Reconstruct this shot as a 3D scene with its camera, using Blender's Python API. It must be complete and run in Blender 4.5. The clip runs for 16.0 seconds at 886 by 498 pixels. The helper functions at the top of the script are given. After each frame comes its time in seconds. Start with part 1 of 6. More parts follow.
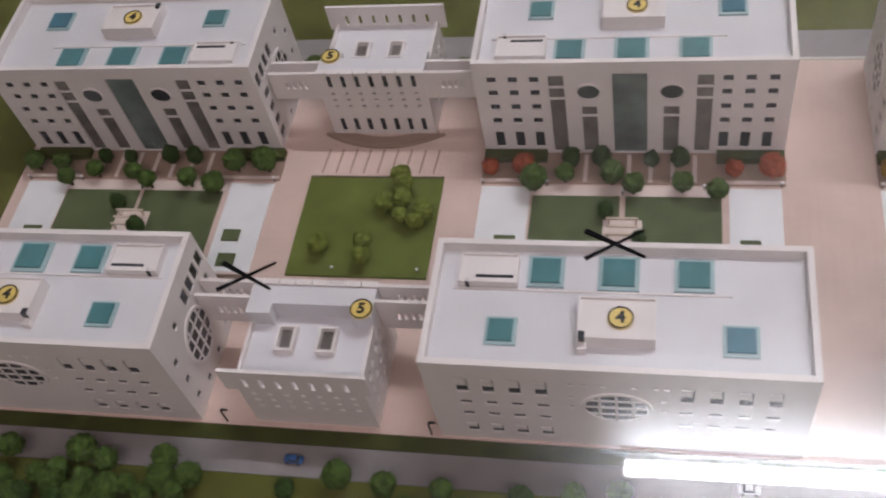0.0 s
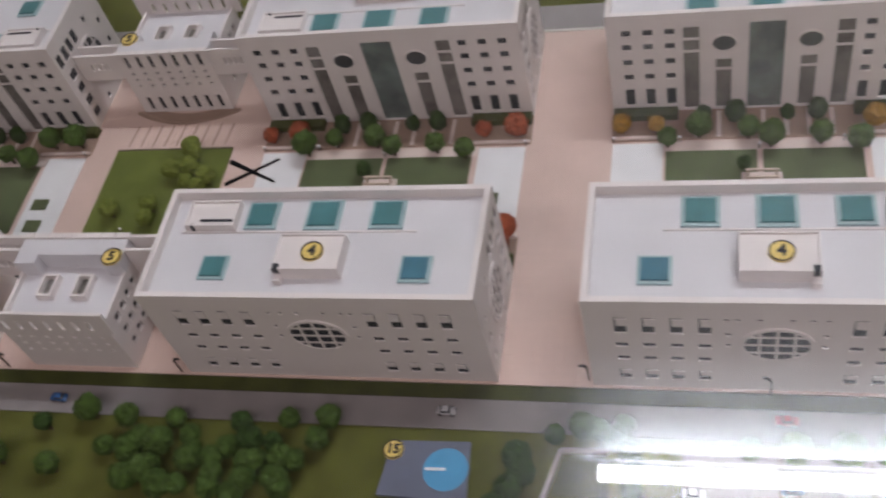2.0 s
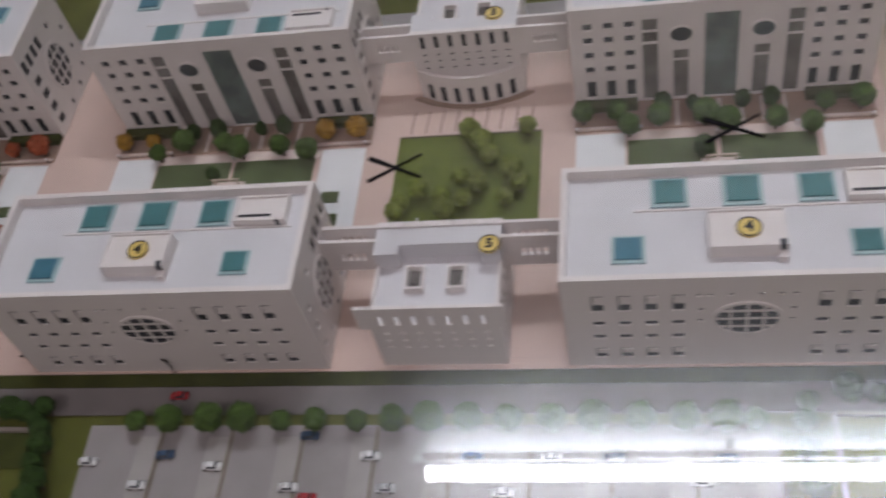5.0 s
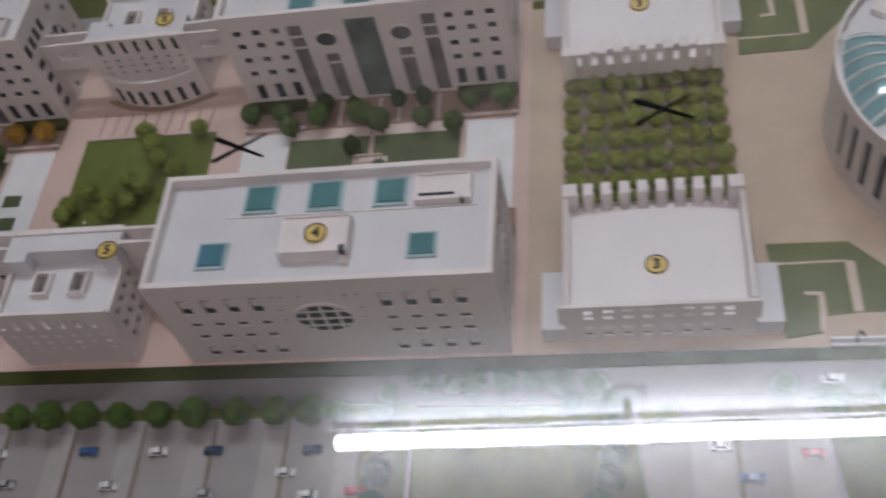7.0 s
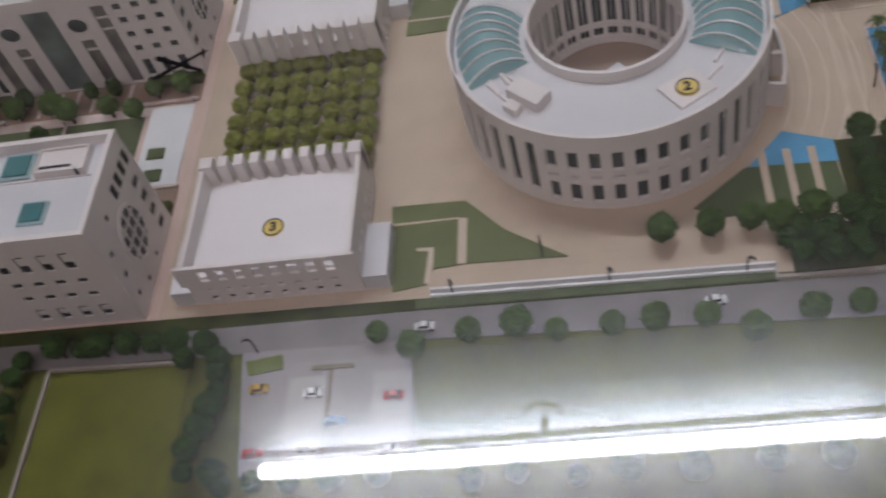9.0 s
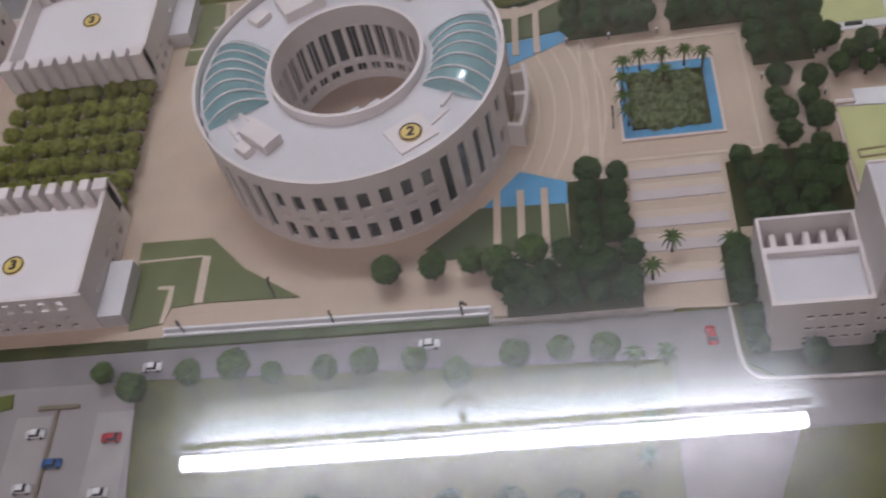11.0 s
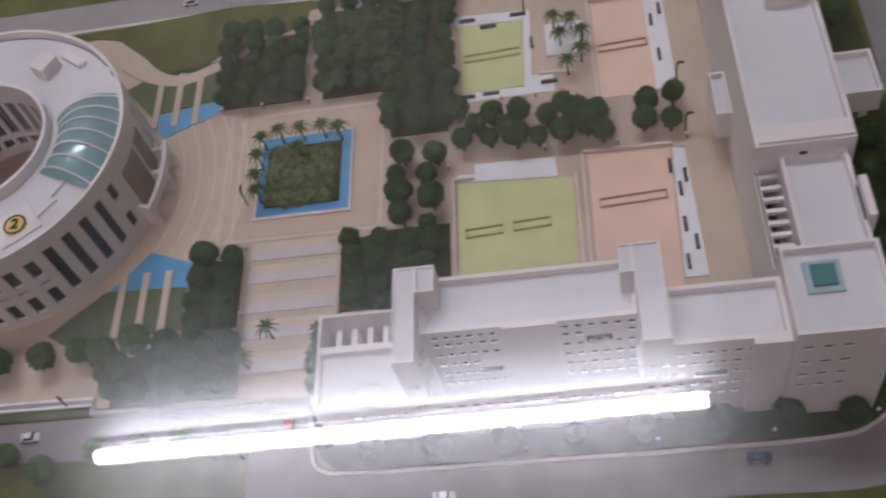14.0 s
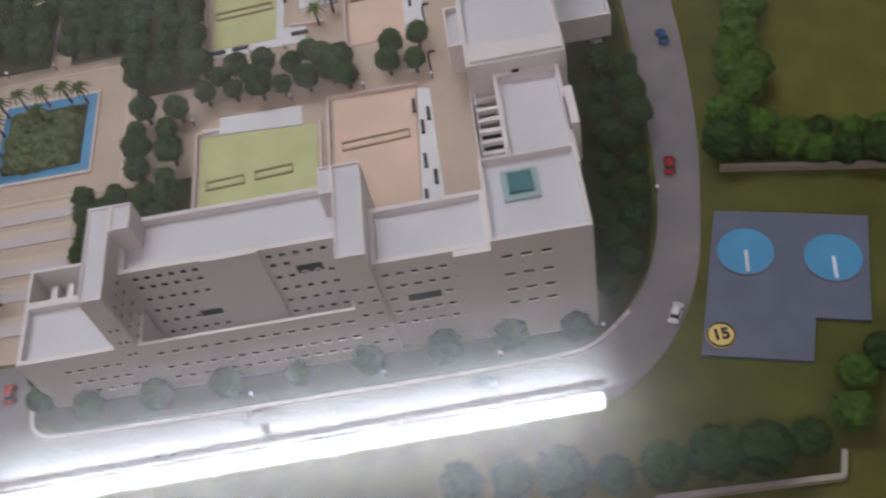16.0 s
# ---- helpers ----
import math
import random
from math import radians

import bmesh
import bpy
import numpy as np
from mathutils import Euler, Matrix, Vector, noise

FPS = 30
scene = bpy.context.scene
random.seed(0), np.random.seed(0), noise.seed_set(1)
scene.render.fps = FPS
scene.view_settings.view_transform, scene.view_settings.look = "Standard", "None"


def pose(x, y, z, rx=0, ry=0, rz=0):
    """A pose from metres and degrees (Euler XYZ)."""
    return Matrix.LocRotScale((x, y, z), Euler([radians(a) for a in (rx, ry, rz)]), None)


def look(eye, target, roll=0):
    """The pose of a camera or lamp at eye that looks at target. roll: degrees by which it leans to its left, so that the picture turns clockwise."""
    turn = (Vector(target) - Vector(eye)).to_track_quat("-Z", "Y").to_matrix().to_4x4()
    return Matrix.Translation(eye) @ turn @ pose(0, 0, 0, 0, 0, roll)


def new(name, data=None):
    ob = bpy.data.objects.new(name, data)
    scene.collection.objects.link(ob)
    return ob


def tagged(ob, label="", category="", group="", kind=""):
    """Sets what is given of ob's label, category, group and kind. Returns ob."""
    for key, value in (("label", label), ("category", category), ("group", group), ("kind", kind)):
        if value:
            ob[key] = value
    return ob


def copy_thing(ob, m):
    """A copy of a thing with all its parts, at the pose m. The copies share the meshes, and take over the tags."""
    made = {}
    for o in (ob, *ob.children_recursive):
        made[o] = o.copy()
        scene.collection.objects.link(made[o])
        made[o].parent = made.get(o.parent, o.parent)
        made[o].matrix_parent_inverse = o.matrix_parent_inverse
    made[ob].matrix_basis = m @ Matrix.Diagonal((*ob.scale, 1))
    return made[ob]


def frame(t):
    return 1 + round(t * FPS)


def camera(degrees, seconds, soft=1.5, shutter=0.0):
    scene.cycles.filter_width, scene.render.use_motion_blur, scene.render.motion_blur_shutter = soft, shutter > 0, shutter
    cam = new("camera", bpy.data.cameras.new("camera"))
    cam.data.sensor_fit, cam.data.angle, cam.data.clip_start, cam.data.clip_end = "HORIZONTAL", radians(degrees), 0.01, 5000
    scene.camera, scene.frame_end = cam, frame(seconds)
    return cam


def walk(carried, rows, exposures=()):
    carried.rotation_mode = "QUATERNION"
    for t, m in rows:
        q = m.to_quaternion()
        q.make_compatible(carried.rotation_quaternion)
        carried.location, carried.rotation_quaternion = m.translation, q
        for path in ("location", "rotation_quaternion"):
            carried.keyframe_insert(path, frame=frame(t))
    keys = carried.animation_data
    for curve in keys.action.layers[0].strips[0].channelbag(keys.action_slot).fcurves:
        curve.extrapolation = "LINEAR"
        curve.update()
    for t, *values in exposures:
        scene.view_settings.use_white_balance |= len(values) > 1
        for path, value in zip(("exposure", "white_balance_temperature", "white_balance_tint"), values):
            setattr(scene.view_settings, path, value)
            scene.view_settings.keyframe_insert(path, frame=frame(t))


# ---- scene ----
U = 0.05  # one plan unit: 5 cm of the scale model

PATH = [
    (0, (0.1997, -0.4012, 0.8712), (-0.0116, 0.1623, 0.0726), -15.23),
    (0.5, (0.2746, -0.4251, 0.8589), (0.0358, 0.1475, 0.0746), -17.44),
    (1, (0.3491, -0.4414, 0.8552), (0.1000, 0.1317, 0.0745), -18.16),
    (1.5, (0.4386, -0.4542, 0.8482), (0.1794, 0.1193, 0.0712), -19.05),
    (2, (0.5132, -0.4723, 0.8405), (0.2625, 0.1083, 0.0658), -18.55),
    (2.5, (0.5636, -0.4852, 0.8505), (0.3526, 0.1000, 0.0676), -16.07),
    (3, (0.6463, -0.4950, 0.8481), (0.4432, 0.0978, 0.0715), -15.60),
    (3.5, (0.7565, -0.5042, 0.8391), (0.5412, 0.0953, 0.0720), -16.79),
    (4, (0.8420, -0.5107, 0.8401), (0.6372, 0.0915, 0.0728), -16.54),
    (4.2, (0.8734, -0.5127, 0.8462), (0.6785, 0.0888, 0.0755), -15.99),
    (6.3, (1.2889, -0.4784, 0.8537), (1.0913, 0.0990, 0.0616), -17.23),
    (6.5, (1.3062, -0.4740, 0.8614), (1.1252, 0.0959, 0.0599), -16.44),
    (7, (1.4057, -0.4785, 0.8491), (1.2233, 0.0913, 0.0478), -17.34),
    (7.5, (1.4868, -0.5089, 0.8330), (1.3134, 0.0800, 0.0435), -17.09),
    (8, (1.5197, -0.5459, 0.8267), (1.4010, 0.0610, 0.0408), -13.42),
    (8.5, (1.6383, -0.5637, 0.8045), (1.4911, 0.0497, 0.0286), -15.61),
    (9, (1.7589, -0.5477, 0.7766), (1.5828, 0.0541, -0.0024), -18.33),
    (9.5, (1.8765, -0.5387, 0.7725), (1.6697, 0.0483, -0.0103), -20.78),
    (10, (1.9326, -0.5487, 0.7667), (1.7461, 0.0488, -0.0131), -18.86),
    (10.2, (1.9376, -0.5415, 0.7792), (1.7752, 0.0490, -0.0113), -17.40),
    (12.3, (2.1591, -0.4476, 0.7705), (2.0110, 0.1368, -0.0273), -16.51),
    (12.5, (2.1901, -0.4389, 0.7869), (2.0313, 0.1330, -0.0179), -17.64),
    (13, (2.2601, -0.4271, 0.7872), (2.0806, 0.1412, -0.0158), -19.79),
    (13.5, (2.3099, -0.4162, 0.7875), (2.1388, 0.1465, -0.0212), -19.63),
    (14, (2.3436, -0.4129, 0.7893), (2.2024, 0.1436, -0.0294), -17.84),
    (14.5, (2.3666, -0.4276, 0.7652), (2.2613, 0.1383, -0.0525), -15.36),
    (15, (2.3945, -0.4518, 0.7357), (2.3168, 0.1265, -0.0764), -13.97),
    (15.5, (2.4363, -0.4691, 0.7226), (2.3749, 0.1072, -0.0924), -14.05),
    (16, (2.4925, -0.4687, 0.6946), (2.4256, 0.1099, -0.1182), -15.06),
]
cam = camera(46.54, 16.0, soft=2.0, shutter=0.6)
walk(cam, [(t, look(eye, target, roll)) for t, eye, target, roll in PATH], [(0, 0.10, 6750, 14), (3, -0.03, 6650, 12), (6.5, -0.40, 6550, 12), (8.5, -0.44, 6550, 12), (10, -0.28, 6500, 14), (12.5, -0.30, 6550, 19), (13.5, -0.40, 6550, 20), (14, -0.36, 6550, 20), (15, -0.34, 6550, 15), (16, -0.27, 6550, 14)])

# ---- light ----
world = bpy.data.worlds.new("hall_world")
scene.world = world
world.use_nodes = True
world.node_tree.nodes["Background"].inputs[0].default_value = (0.9, 0.93, 1.0, 1)
world.node_tree.nodes["Background"].inputs[1].default_value = 0.005


# Unseen area lamps under the ceiling, added to brighten the south facades.
def fill_lamp(x, y, sx, sy, watts, color):
    d = bpy.data.lights.new("unseen_fill_lamp", "AREA")
    d.shape, d.size, d.size_y, d.energy, d.color = "RECTANGLE", sx * U, sy * U, watts, color
    ob = new("unseen_fill_lamp", d)
    ob.matrix_world = pose(x * U, y * U, 78.6 * U)
    return ob


WARM = (1.0, 0.885, 0.925)
for lx in (-12, 26, 64):
    fill_lamp(lx, -50, 24, 24, 34.0, WARM)


haze_lamp = bpy.data.lights.new("added_haze_lamp", "AREA")  # unseen lamp added to brighten the plate beside the tube for haze
haze_lamp.shape, haze_lamp.size, haze_lamp.size_y, haze_lamp.energy, haze_lamp.color = "RECTANGLE", 53.5 * U, 0.4 * U, 45.0, (0.80, 0.90, 1.0)
haze_lamp_ob = new("added_haze_lamp", haze_lamp)
haze_lamp_ob.matrix_world = pose(28.12 * U, 32.3 * U, 76.5 * U, 0, 0, 0.75) @ pose(0, 0, 0, 160)

# ---- materials ----
def mat(name, color, rough=0.7, var=0.08, scale=60.0, bump=0.0, bscale=400.0, metal=0.0, spec=0.3, fine=900.0, color2=None):
    m = bpy.data.materials.new(name)
    m.use_nodes = True
    n, l = m.node_tree.nodes, m.node_tree.links
    b = n["Principled BSDF"]
    b.inputs["Roughness"].default_value = rough
    b.inputs["Metallic"].default_value = metal
    b.inputs["Specular IOR Level"].default_value = spec
    geo = n.new("ShaderNodeNewGeometry")
    a = n.new("ShaderNodeTexNoise")
    a.inputs["Scale"].default_value, a.inputs["Detail"].default_value = scale, 5
    f = n.new("ShaderNodeTexNoise")
    f.inputs["Scale"].default_value, f.inputs["Detail"].default_value = fine, 3
    l.new(geo.outputs["Position"], a.inputs["Vector"])
    l.new(geo.outputs["Position"], f.inputs["Vector"])
    mx = n.new("ShaderNodeMath")
    mx.operation = "ADD"
    l.new(a.outputs[0], mx.inputs[0])
    l.new(f.outputs[0], mx.inputs[1])
    r = n.new("ShaderNodeMapRange")
    r.inputs["From Min"].default_value, r.inputs["From Max"].default_value = 0.7, 1.3
    l.new(mx.outputs[0], r.inputs["Value"])
    mix = n.new("ShaderNodeMix")
    mix.data_type = "RGBA"
    c2 = color2 or tuple(c * (1 - 2.2 * var) for c in color)
    c1 = tuple(min(1, c * (1 + 1.2 * var)) for c in color)
    mix.inputs["A"].default_value, mix.inputs["B"].default_value = (*c2, 1), (*c1, 1)
    l.new(r.outputs[0], mix.inputs["Factor"])
    l.new(mix.outputs["Result"], b.inputs["Base Color"])
    if bump:
        bn = n.new("ShaderNodeTexNoise")
        bn.inputs["Scale"].default_value, bn.inputs["Detail"].default_value = bscale, 6
        l.new(geo.outputs["Position"], bn.inputs["Vector"])
        bp = n.new("ShaderNodeBump")
        bp.inputs["Strength"].default_value, bp.inputs["Distance"].default_value = bump, 0.002
        l.new(bn.outputs[0], bp.inputs["Height"])
        l.new(bp.outputs[0], b.inputs["Normal"])
    return m


def tile_mat(name, color, joint, size, rough=0.6):
    """Paving sheet with fine engraved joints."""
    m = mat(name, color, rough, 0.05, 25.0, 0.1, 900.0)
    n, l = m.node_tree.nodes, m.node_tree.links
    b = n["Principled BSDF"]
    old = b.inputs["Base Color"].links[0].from_socket
    geo = n.new("ShaderNodeNewGeometry")
    br = n.new("ShaderNodeTexBrick")
    br.offset = 0.0
    br.inputs["Scale"].default_value = 1.0 / (size * U)
    br.inputs["Brick Width"].default_value, br.inputs["Row Height"].default_value = 1.0, 1.0
    br.inputs["Mortar Size"].default_value = 0.035
    br.inputs["Color1"].default_value = br.inputs["Color2"].default_value = (1, 1, 1, 1)
    br.inputs["Mortar"].default_value = (*joint, 1)
    l.new(geo.outputs["Position"], br.inputs["Vector"])
    mul = n.new("ShaderNodeMix")
    mul.data_type, mul.blend_type = "RGBA", "MULTIPLY"
    mul.inputs["Factor"].default_value = 1.0
    l.new(old, mul.inputs["A"])
    l.new(br.outputs["Color"], mul.inputs["B"])
    l.new(mul.outputs["Result"], b.inputs["Base Color"])
    return m


M = {}
M["white"] = mat("white_model_board", (0.76, 0.715, 0.70), 0.55, 0.03, 40, 0.05, 700)
M["roof"] = mat("white_roof_sheet", (0.655, 0.65, 0.675), 0.5, 0.04, 22, 0.04, 900)
M["hall_roof"] = mat("bright_white_roof_sheet", (0.80, 0.77, 0.78), 0.5, 0.02, 30)
# Dark panes; in many openings they paint the shade of the hollow inside.
M["dark"] = mat("dark_glass_and_hollow", (0.035, 0.04, 0.05), 0.15, 0.1, 50, spec=0.5)
M["grey_glass"] = mat("grey_tinted_glass", (0.18, 0.165, 0.155), 0.2, 0.3, 40, spec=0.5)
M["teal_glass"] = mat("teal_tinted_glass", (0.15, 0.195, 0.19), 0.18, 0.33, 35, spec=0.5)
M["sky_frame"] = mat("pale_teal_acrylic", (0.36, 0.50, 0.52), 0.25, 0.06, 80, spec=0.5)
M["sky_pane"] = mat("deep_teal_acrylic", (0.075, 0.215, 0.23), 0.15, 0.1, 60, spec=0.5)
M["sky_blue"] = mat("blue_teal_acrylic", (0.07, 0.20, 0.27), 0.15, 0.1, 60, spec=0.5)
M["pave"] = tile_mat("pink_paving_sheet", (0.62, 0.47, 0.41), (0.90, 0.88, 0.88), 0.2)
M["sand_pave"] = tile_mat("sand_paving_sheet", (0.53, 0.425, 0.325), (0.92, 0.9, 0.88), 0.2)
M["brown"] = tile_mat("brown_terrace_sheet", (0.32, 0.22, 0.17), (0.85, 0.85, 0.85), 0.12)
M["bay"] = mat("pale_bay_sheet", (0.36, 0.335, 0.325), 0.7, 0.06, 40)
M["band"] = mat("pale_sand_band", (0.60, 0.50, 0.40), 0.6, 0.05, 60)
M["step"] = mat("pale_lilac_step", (0.56, 0.505, 0.50), 0.6, 0.05, 60)
M["stair"] = mat("pale_step_sheet", (0.66, 0.55, 0.50), 0.6, 0.05, 60)
M["marble"] = mat("white_terrace_sheet", (0.74, 0.75, 0.76), 0.5, 0.05, 50)
M["asphalt"] = mat("grey_road_sheet", (0.23, 0.21, 0.21), 0.75, 0.1, 30, 0.2, 900)
M["asphalt_pale"] = mat("pale_parking_sheet", (0.30, 0.275, 0.275), 0.75, 0.07, 30, 0.15, 900)
M["kerb"] = mat("pale_kerb_strip", (0.60, 0.56, 0.52), 0.6, 0.06, 60)
M["wall_stone"] = mat("grey_brown_wall_strip", (0.40, 0.355, 0.31), 0.7, 0.08, 60)
M["line"] = mat("dark_brown_divider", (0.19, 0.155, 0.11), 0.7, 0.1, 60)
M["lawn"] = mat("flock_lawn", (0.142, 0.150, 0.036), 0.95, 0.16, 28, 0.9, 1600, spec=0.05)
M["lawn_court"] = mat("blue_green_flock_lawn", (0.125, 0.155, 0.075), 0.95, 0.14, 30, 0.8, 1600, spec=0.05)
M["lawn_bright"] = mat("olive_flock_lawn", (0.165, 0.20, 0.05), 0.95, 0.14, 30, 0.8, 1600, spec=0.05)
M["lawn_dark"] = mat("dark_flock_verge", (0.075, 0.085, 0.025), 0.95, 0.2, 40, 0.9, 1400, spec=0.05)
M["leaf"] = mat("green_foam_foliage", (0.078, 0.135, 0.03), 0.95, 0.35, 220, 1.0, 900, spec=0.08)
M["leaf_deep"] = mat("deep_green_foam_foliage", (0.045, 0.088, 0.022), 0.95, 0.35, 220, 1.0, 900, spec=0.08)
M["leaf_pond"] = mat("grey_green_foam_foliage", (0.16, 0.21, 0.08), 0.95, 0.35, 220, 1.0, 900, spec=0.08)
M["leaf_olive"] = mat("olive_foam_foliage", (0.225, 0.25, 0.048), 0.95, 0.3, 220, 1.0, 900, spec=0.08)
M["leaf_lime"] = mat("lime_foam_foliage", (0.20, 0.245, 0.05), 0.95, 0.3, 220, 1.0, 900, spec=0.08)
M["leaf_red"] = mat("orange_red_foam_foliage", (0.38, 0.09, 0.04), 0.95, 0.3, 220, 1.0, 900, spec=0.08)
M["leaf_gold"] = mat("golden_foam_foliage", (0.42, 0.23, 0.03), 0.95, 0.3, 220, 1.0, 900, spec=0.08)
M["leaf_vivid"] = mat("vivid_green_foam_foliage", (0.085, 0.175, 0.025), 0.95, 0.35, 220, 1.0, 900, spec=0.08)
M["rod"] = mat("matt_black_rod", (0.008, 0.008, 0.009), 0.9, 0.1, 80, spec=0.02)
M["trunk"] = mat("brown_wire_trunk", (0.09, 0.06, 0.04), 0.8, 0.2, 200)
M["water"] = mat("blue_acrylic_water", (0.10, 0.34, 0.58), 0.12, 0.08, 50, spec=0.5)
M["pool"] = mat("bright_blue_acrylic_water", (0.09, 0.33, 0.56), 0.12, 0.06, 50, spec=0.5)
M["deck"] = mat("slate_grey_deck", (0.13, 0.145, 0.20), 0.6, 0.07, 60)
M["yellow"] = mat("yellow_sticker", (0.76, 0.57, 0.17), 0.35, 0.04, 80)
M["black"] = mat("black_print", (0.015, 0.013, 0.012), 0.5, 0.05, 80)
M["dim"] = mat("smoky_grey_plastic", (0.05, 0.05, 0.05), 0.4, 0.1, 80)
M["court_green"] = mat("lime_court_sheet", (0.55, 0.58, 0.28), 0.7, 0.06, 40)
M["court_orange"] = mat("peach_court_sheet", (0.74, 0.54, 0.41), 0.7, 0.05, 40)
M["court_line"] = mat("brown_frame_strip", (0.42, 0.35, 0.21), 0.6, 0.08, 60)
for cn, cc in (("car_white", (0.75, 0.75, 0.76)), ("car_blue", (0.03, 0.11, 0.30)), ("car_red", (0.45, 0.03, 0.04)),
               ("car_navy", (0.03, 0.07, 0.14)), ("car_yellow", (0.55, 0.33, 0.06)), ("car_silver", (0.45, 0.45, 0.47))):
    M[cn] = mat(cn + "_paint", cc, 0.25, 0.03, 60, spec=0.5)
M["room"] = mat("cream_wall_paint", (0.36, 0.33, 0.295), 0.8, 0.05, 3, 0.05, 60, fine=30)
M["ceiling"] = mat("grey_ceiling_paint", (0.32, 0.32, 0.33), 0.8, 0.03, 3, fine=30)
M["reflector"] = mat("white_enamel", (0.88, 0.88, 0.89), 0.4, 0.02, 20)
M["lawn_pale"] = mat("pale_flock_lawn", (0.19, 0.215, 0.105), 0.95, 0.1, 30, 0.7, 1600, spec=0.05)
M["meadow"] = mat("olive_meadow_flock", (0.165, 0.168, 0.036), 0.95, 0.14, 30, 0.8, 1600, spec=0.05)
M["entrance"] = mat("brown_tinted_glass", (0.24, 0.18, 0.13), 0.2, 0.15, 60, spec=0.5)
M["room_floor"] = mat("grey_floor_tiles", (0.25, 0.23, 0.22), 0.4, 0.08, 3, fine=30)


def glow(name, color, strength):
    m = bpy.data.materials.new(name)
    m.use_nodes = True
    b = m.node_tree.nodes["Principled BSDF"]
    b.inputs["Emission Color"].default_value = (*color, 1)
    b.inputs["Emission Strength"].default_value = strength
    return m


M["tube"] = glow("lit_tube", (0.89, 0.91, 1.0), 112.0)
# Emission steps down strip by strip to paint the haze beside the tube.
M["strips"] = [glow("haze_glow_strip", (0.80, 0.90, 1.0), e) for e in (26.0, 20.0, 14.0, 9.6, 6.8, 4.9, 3.6, 2.6, 1.8, 1.2, 0.8, 0.5)]
for sm in M["strips"]:  # the glow of the added haze strips fades towards their ends
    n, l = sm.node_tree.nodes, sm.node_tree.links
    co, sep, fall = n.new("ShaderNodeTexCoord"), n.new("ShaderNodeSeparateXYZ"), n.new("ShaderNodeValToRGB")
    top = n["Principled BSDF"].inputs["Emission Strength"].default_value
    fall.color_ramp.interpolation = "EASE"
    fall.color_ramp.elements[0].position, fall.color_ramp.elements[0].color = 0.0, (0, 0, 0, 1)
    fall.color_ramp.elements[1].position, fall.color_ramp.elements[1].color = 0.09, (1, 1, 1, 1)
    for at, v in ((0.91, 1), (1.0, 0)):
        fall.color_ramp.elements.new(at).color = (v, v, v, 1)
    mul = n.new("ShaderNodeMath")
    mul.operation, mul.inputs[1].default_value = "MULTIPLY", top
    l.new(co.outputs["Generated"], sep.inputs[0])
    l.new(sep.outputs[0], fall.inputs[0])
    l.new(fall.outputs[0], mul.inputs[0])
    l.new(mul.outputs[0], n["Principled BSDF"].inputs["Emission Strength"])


def cover_glass():
    m = bpy.data.materials.new("cover_glass")
    m.use_nodes = True
    n, l = m.node_tree.nodes, m.node_tree.links
    n.remove(n["Principled BSDF"])
    out = n["Material Output"]
    lw = n.new("ShaderNodeLayerWeight")
    lw.inputs["Blend"].default_value = 0.5
    p = n.new("ShaderNodeMath")
    p.operation, p.inputs[1].default_value = "POWER", 4.0
    l.new(lw.outputs["Facing"], p.inputs[0])
    r = n.new("ShaderNodeMath")
    r.operation, r.inputs[1].default_value, r.inputs[2].default_value = "MULTIPLY_ADD", 0.7, 0.05
    l.new(p.outputs[0], r.inputs[0])
    t = n.new("ShaderNodeBsdfTransparent")
    t.inputs[0].default_value = (0.985, 0.99, 0.985, 1)
    g1 = n.new("ShaderNodeBsdfGlossy")
    g1.inputs["Roughness"].default_value = 0.012
    g2 = n.new("ShaderNodeBsdfGlossy")
    g2.inputs["Roughness"].default_value = 0.2
    gm = n.new("ShaderNodeMixShader")
    gm.inputs[0].default_value = 0.4
    l.new(g1.outputs[0], gm.inputs[1])
    l.new(g2.outputs[0], gm.inputs[2])
    mx = n.new("ShaderNodeMixShader")
    l.new(r.outputs[0], mx.inputs[0])
    l.new(t.outputs[0], mx.inputs[1])
    l.new(gm.outputs[0], mx.inputs[2])
    l.new(mx.outputs[0], out.inputs["Surface"])
    return m


M["glass"] = cover_glass()


# ---- building blocks ----
def box(bm, x0, y0, z0, x1, y1, z1):
    x0, x1, y0, y1, z0, z1 = min(x0, x1), max(x0, x1), min(y0, y1), max(y0, y1), min(z0, z1), max(z0, z1)
    v = [bm.verts.new((x * U, y * U, z * U)) for z in (z0, z1) for x, y in ((x0, y0), (x1, y0), (x1, y1), (x0, y1))]
    for f in ((3, 2, 1, 0), (4, 5, 6, 7), (0, 1, 5, 4), (1, 2, 6, 5), (2, 3, 7, 6), (3, 0, 4, 7)):
        bm.faces.new([v[i] for i in f])
    return v


def prism(bm, pts, z0, z1):
    """A slab over a plan outline, counter-clockwise or not."""
    area = sum(a[0] * b[1] - b[0] * a[1] for a, b in zip(pts, pts[1:] + pts[:1]))
    pts = pts if area > 0 else pts[::-1]
    lo = [bm.verts.new((x * U, y * U, z0 * U)) for x, y in pts]
    hi = [bm.verts.new((x * U, y * U, z1 * U)) for x, y in pts]
    bm.faces.new(lo[::-1])
    bm.faces.new(hi)
    k = len(pts)
    for i in range(k):
        bm.faces.new((lo[i], lo[(i + 1) % k], hi[(i + 1) % k], hi[i]))


def disc(bm, x, y, z0, z1, r, n=24, rx=None):
    prism(bm, [(x + (rx or r) * math.cos(a), y + r * math.sin(a)) for a in [2 * math.pi * i / n for i in range(n)]], z0, z1)


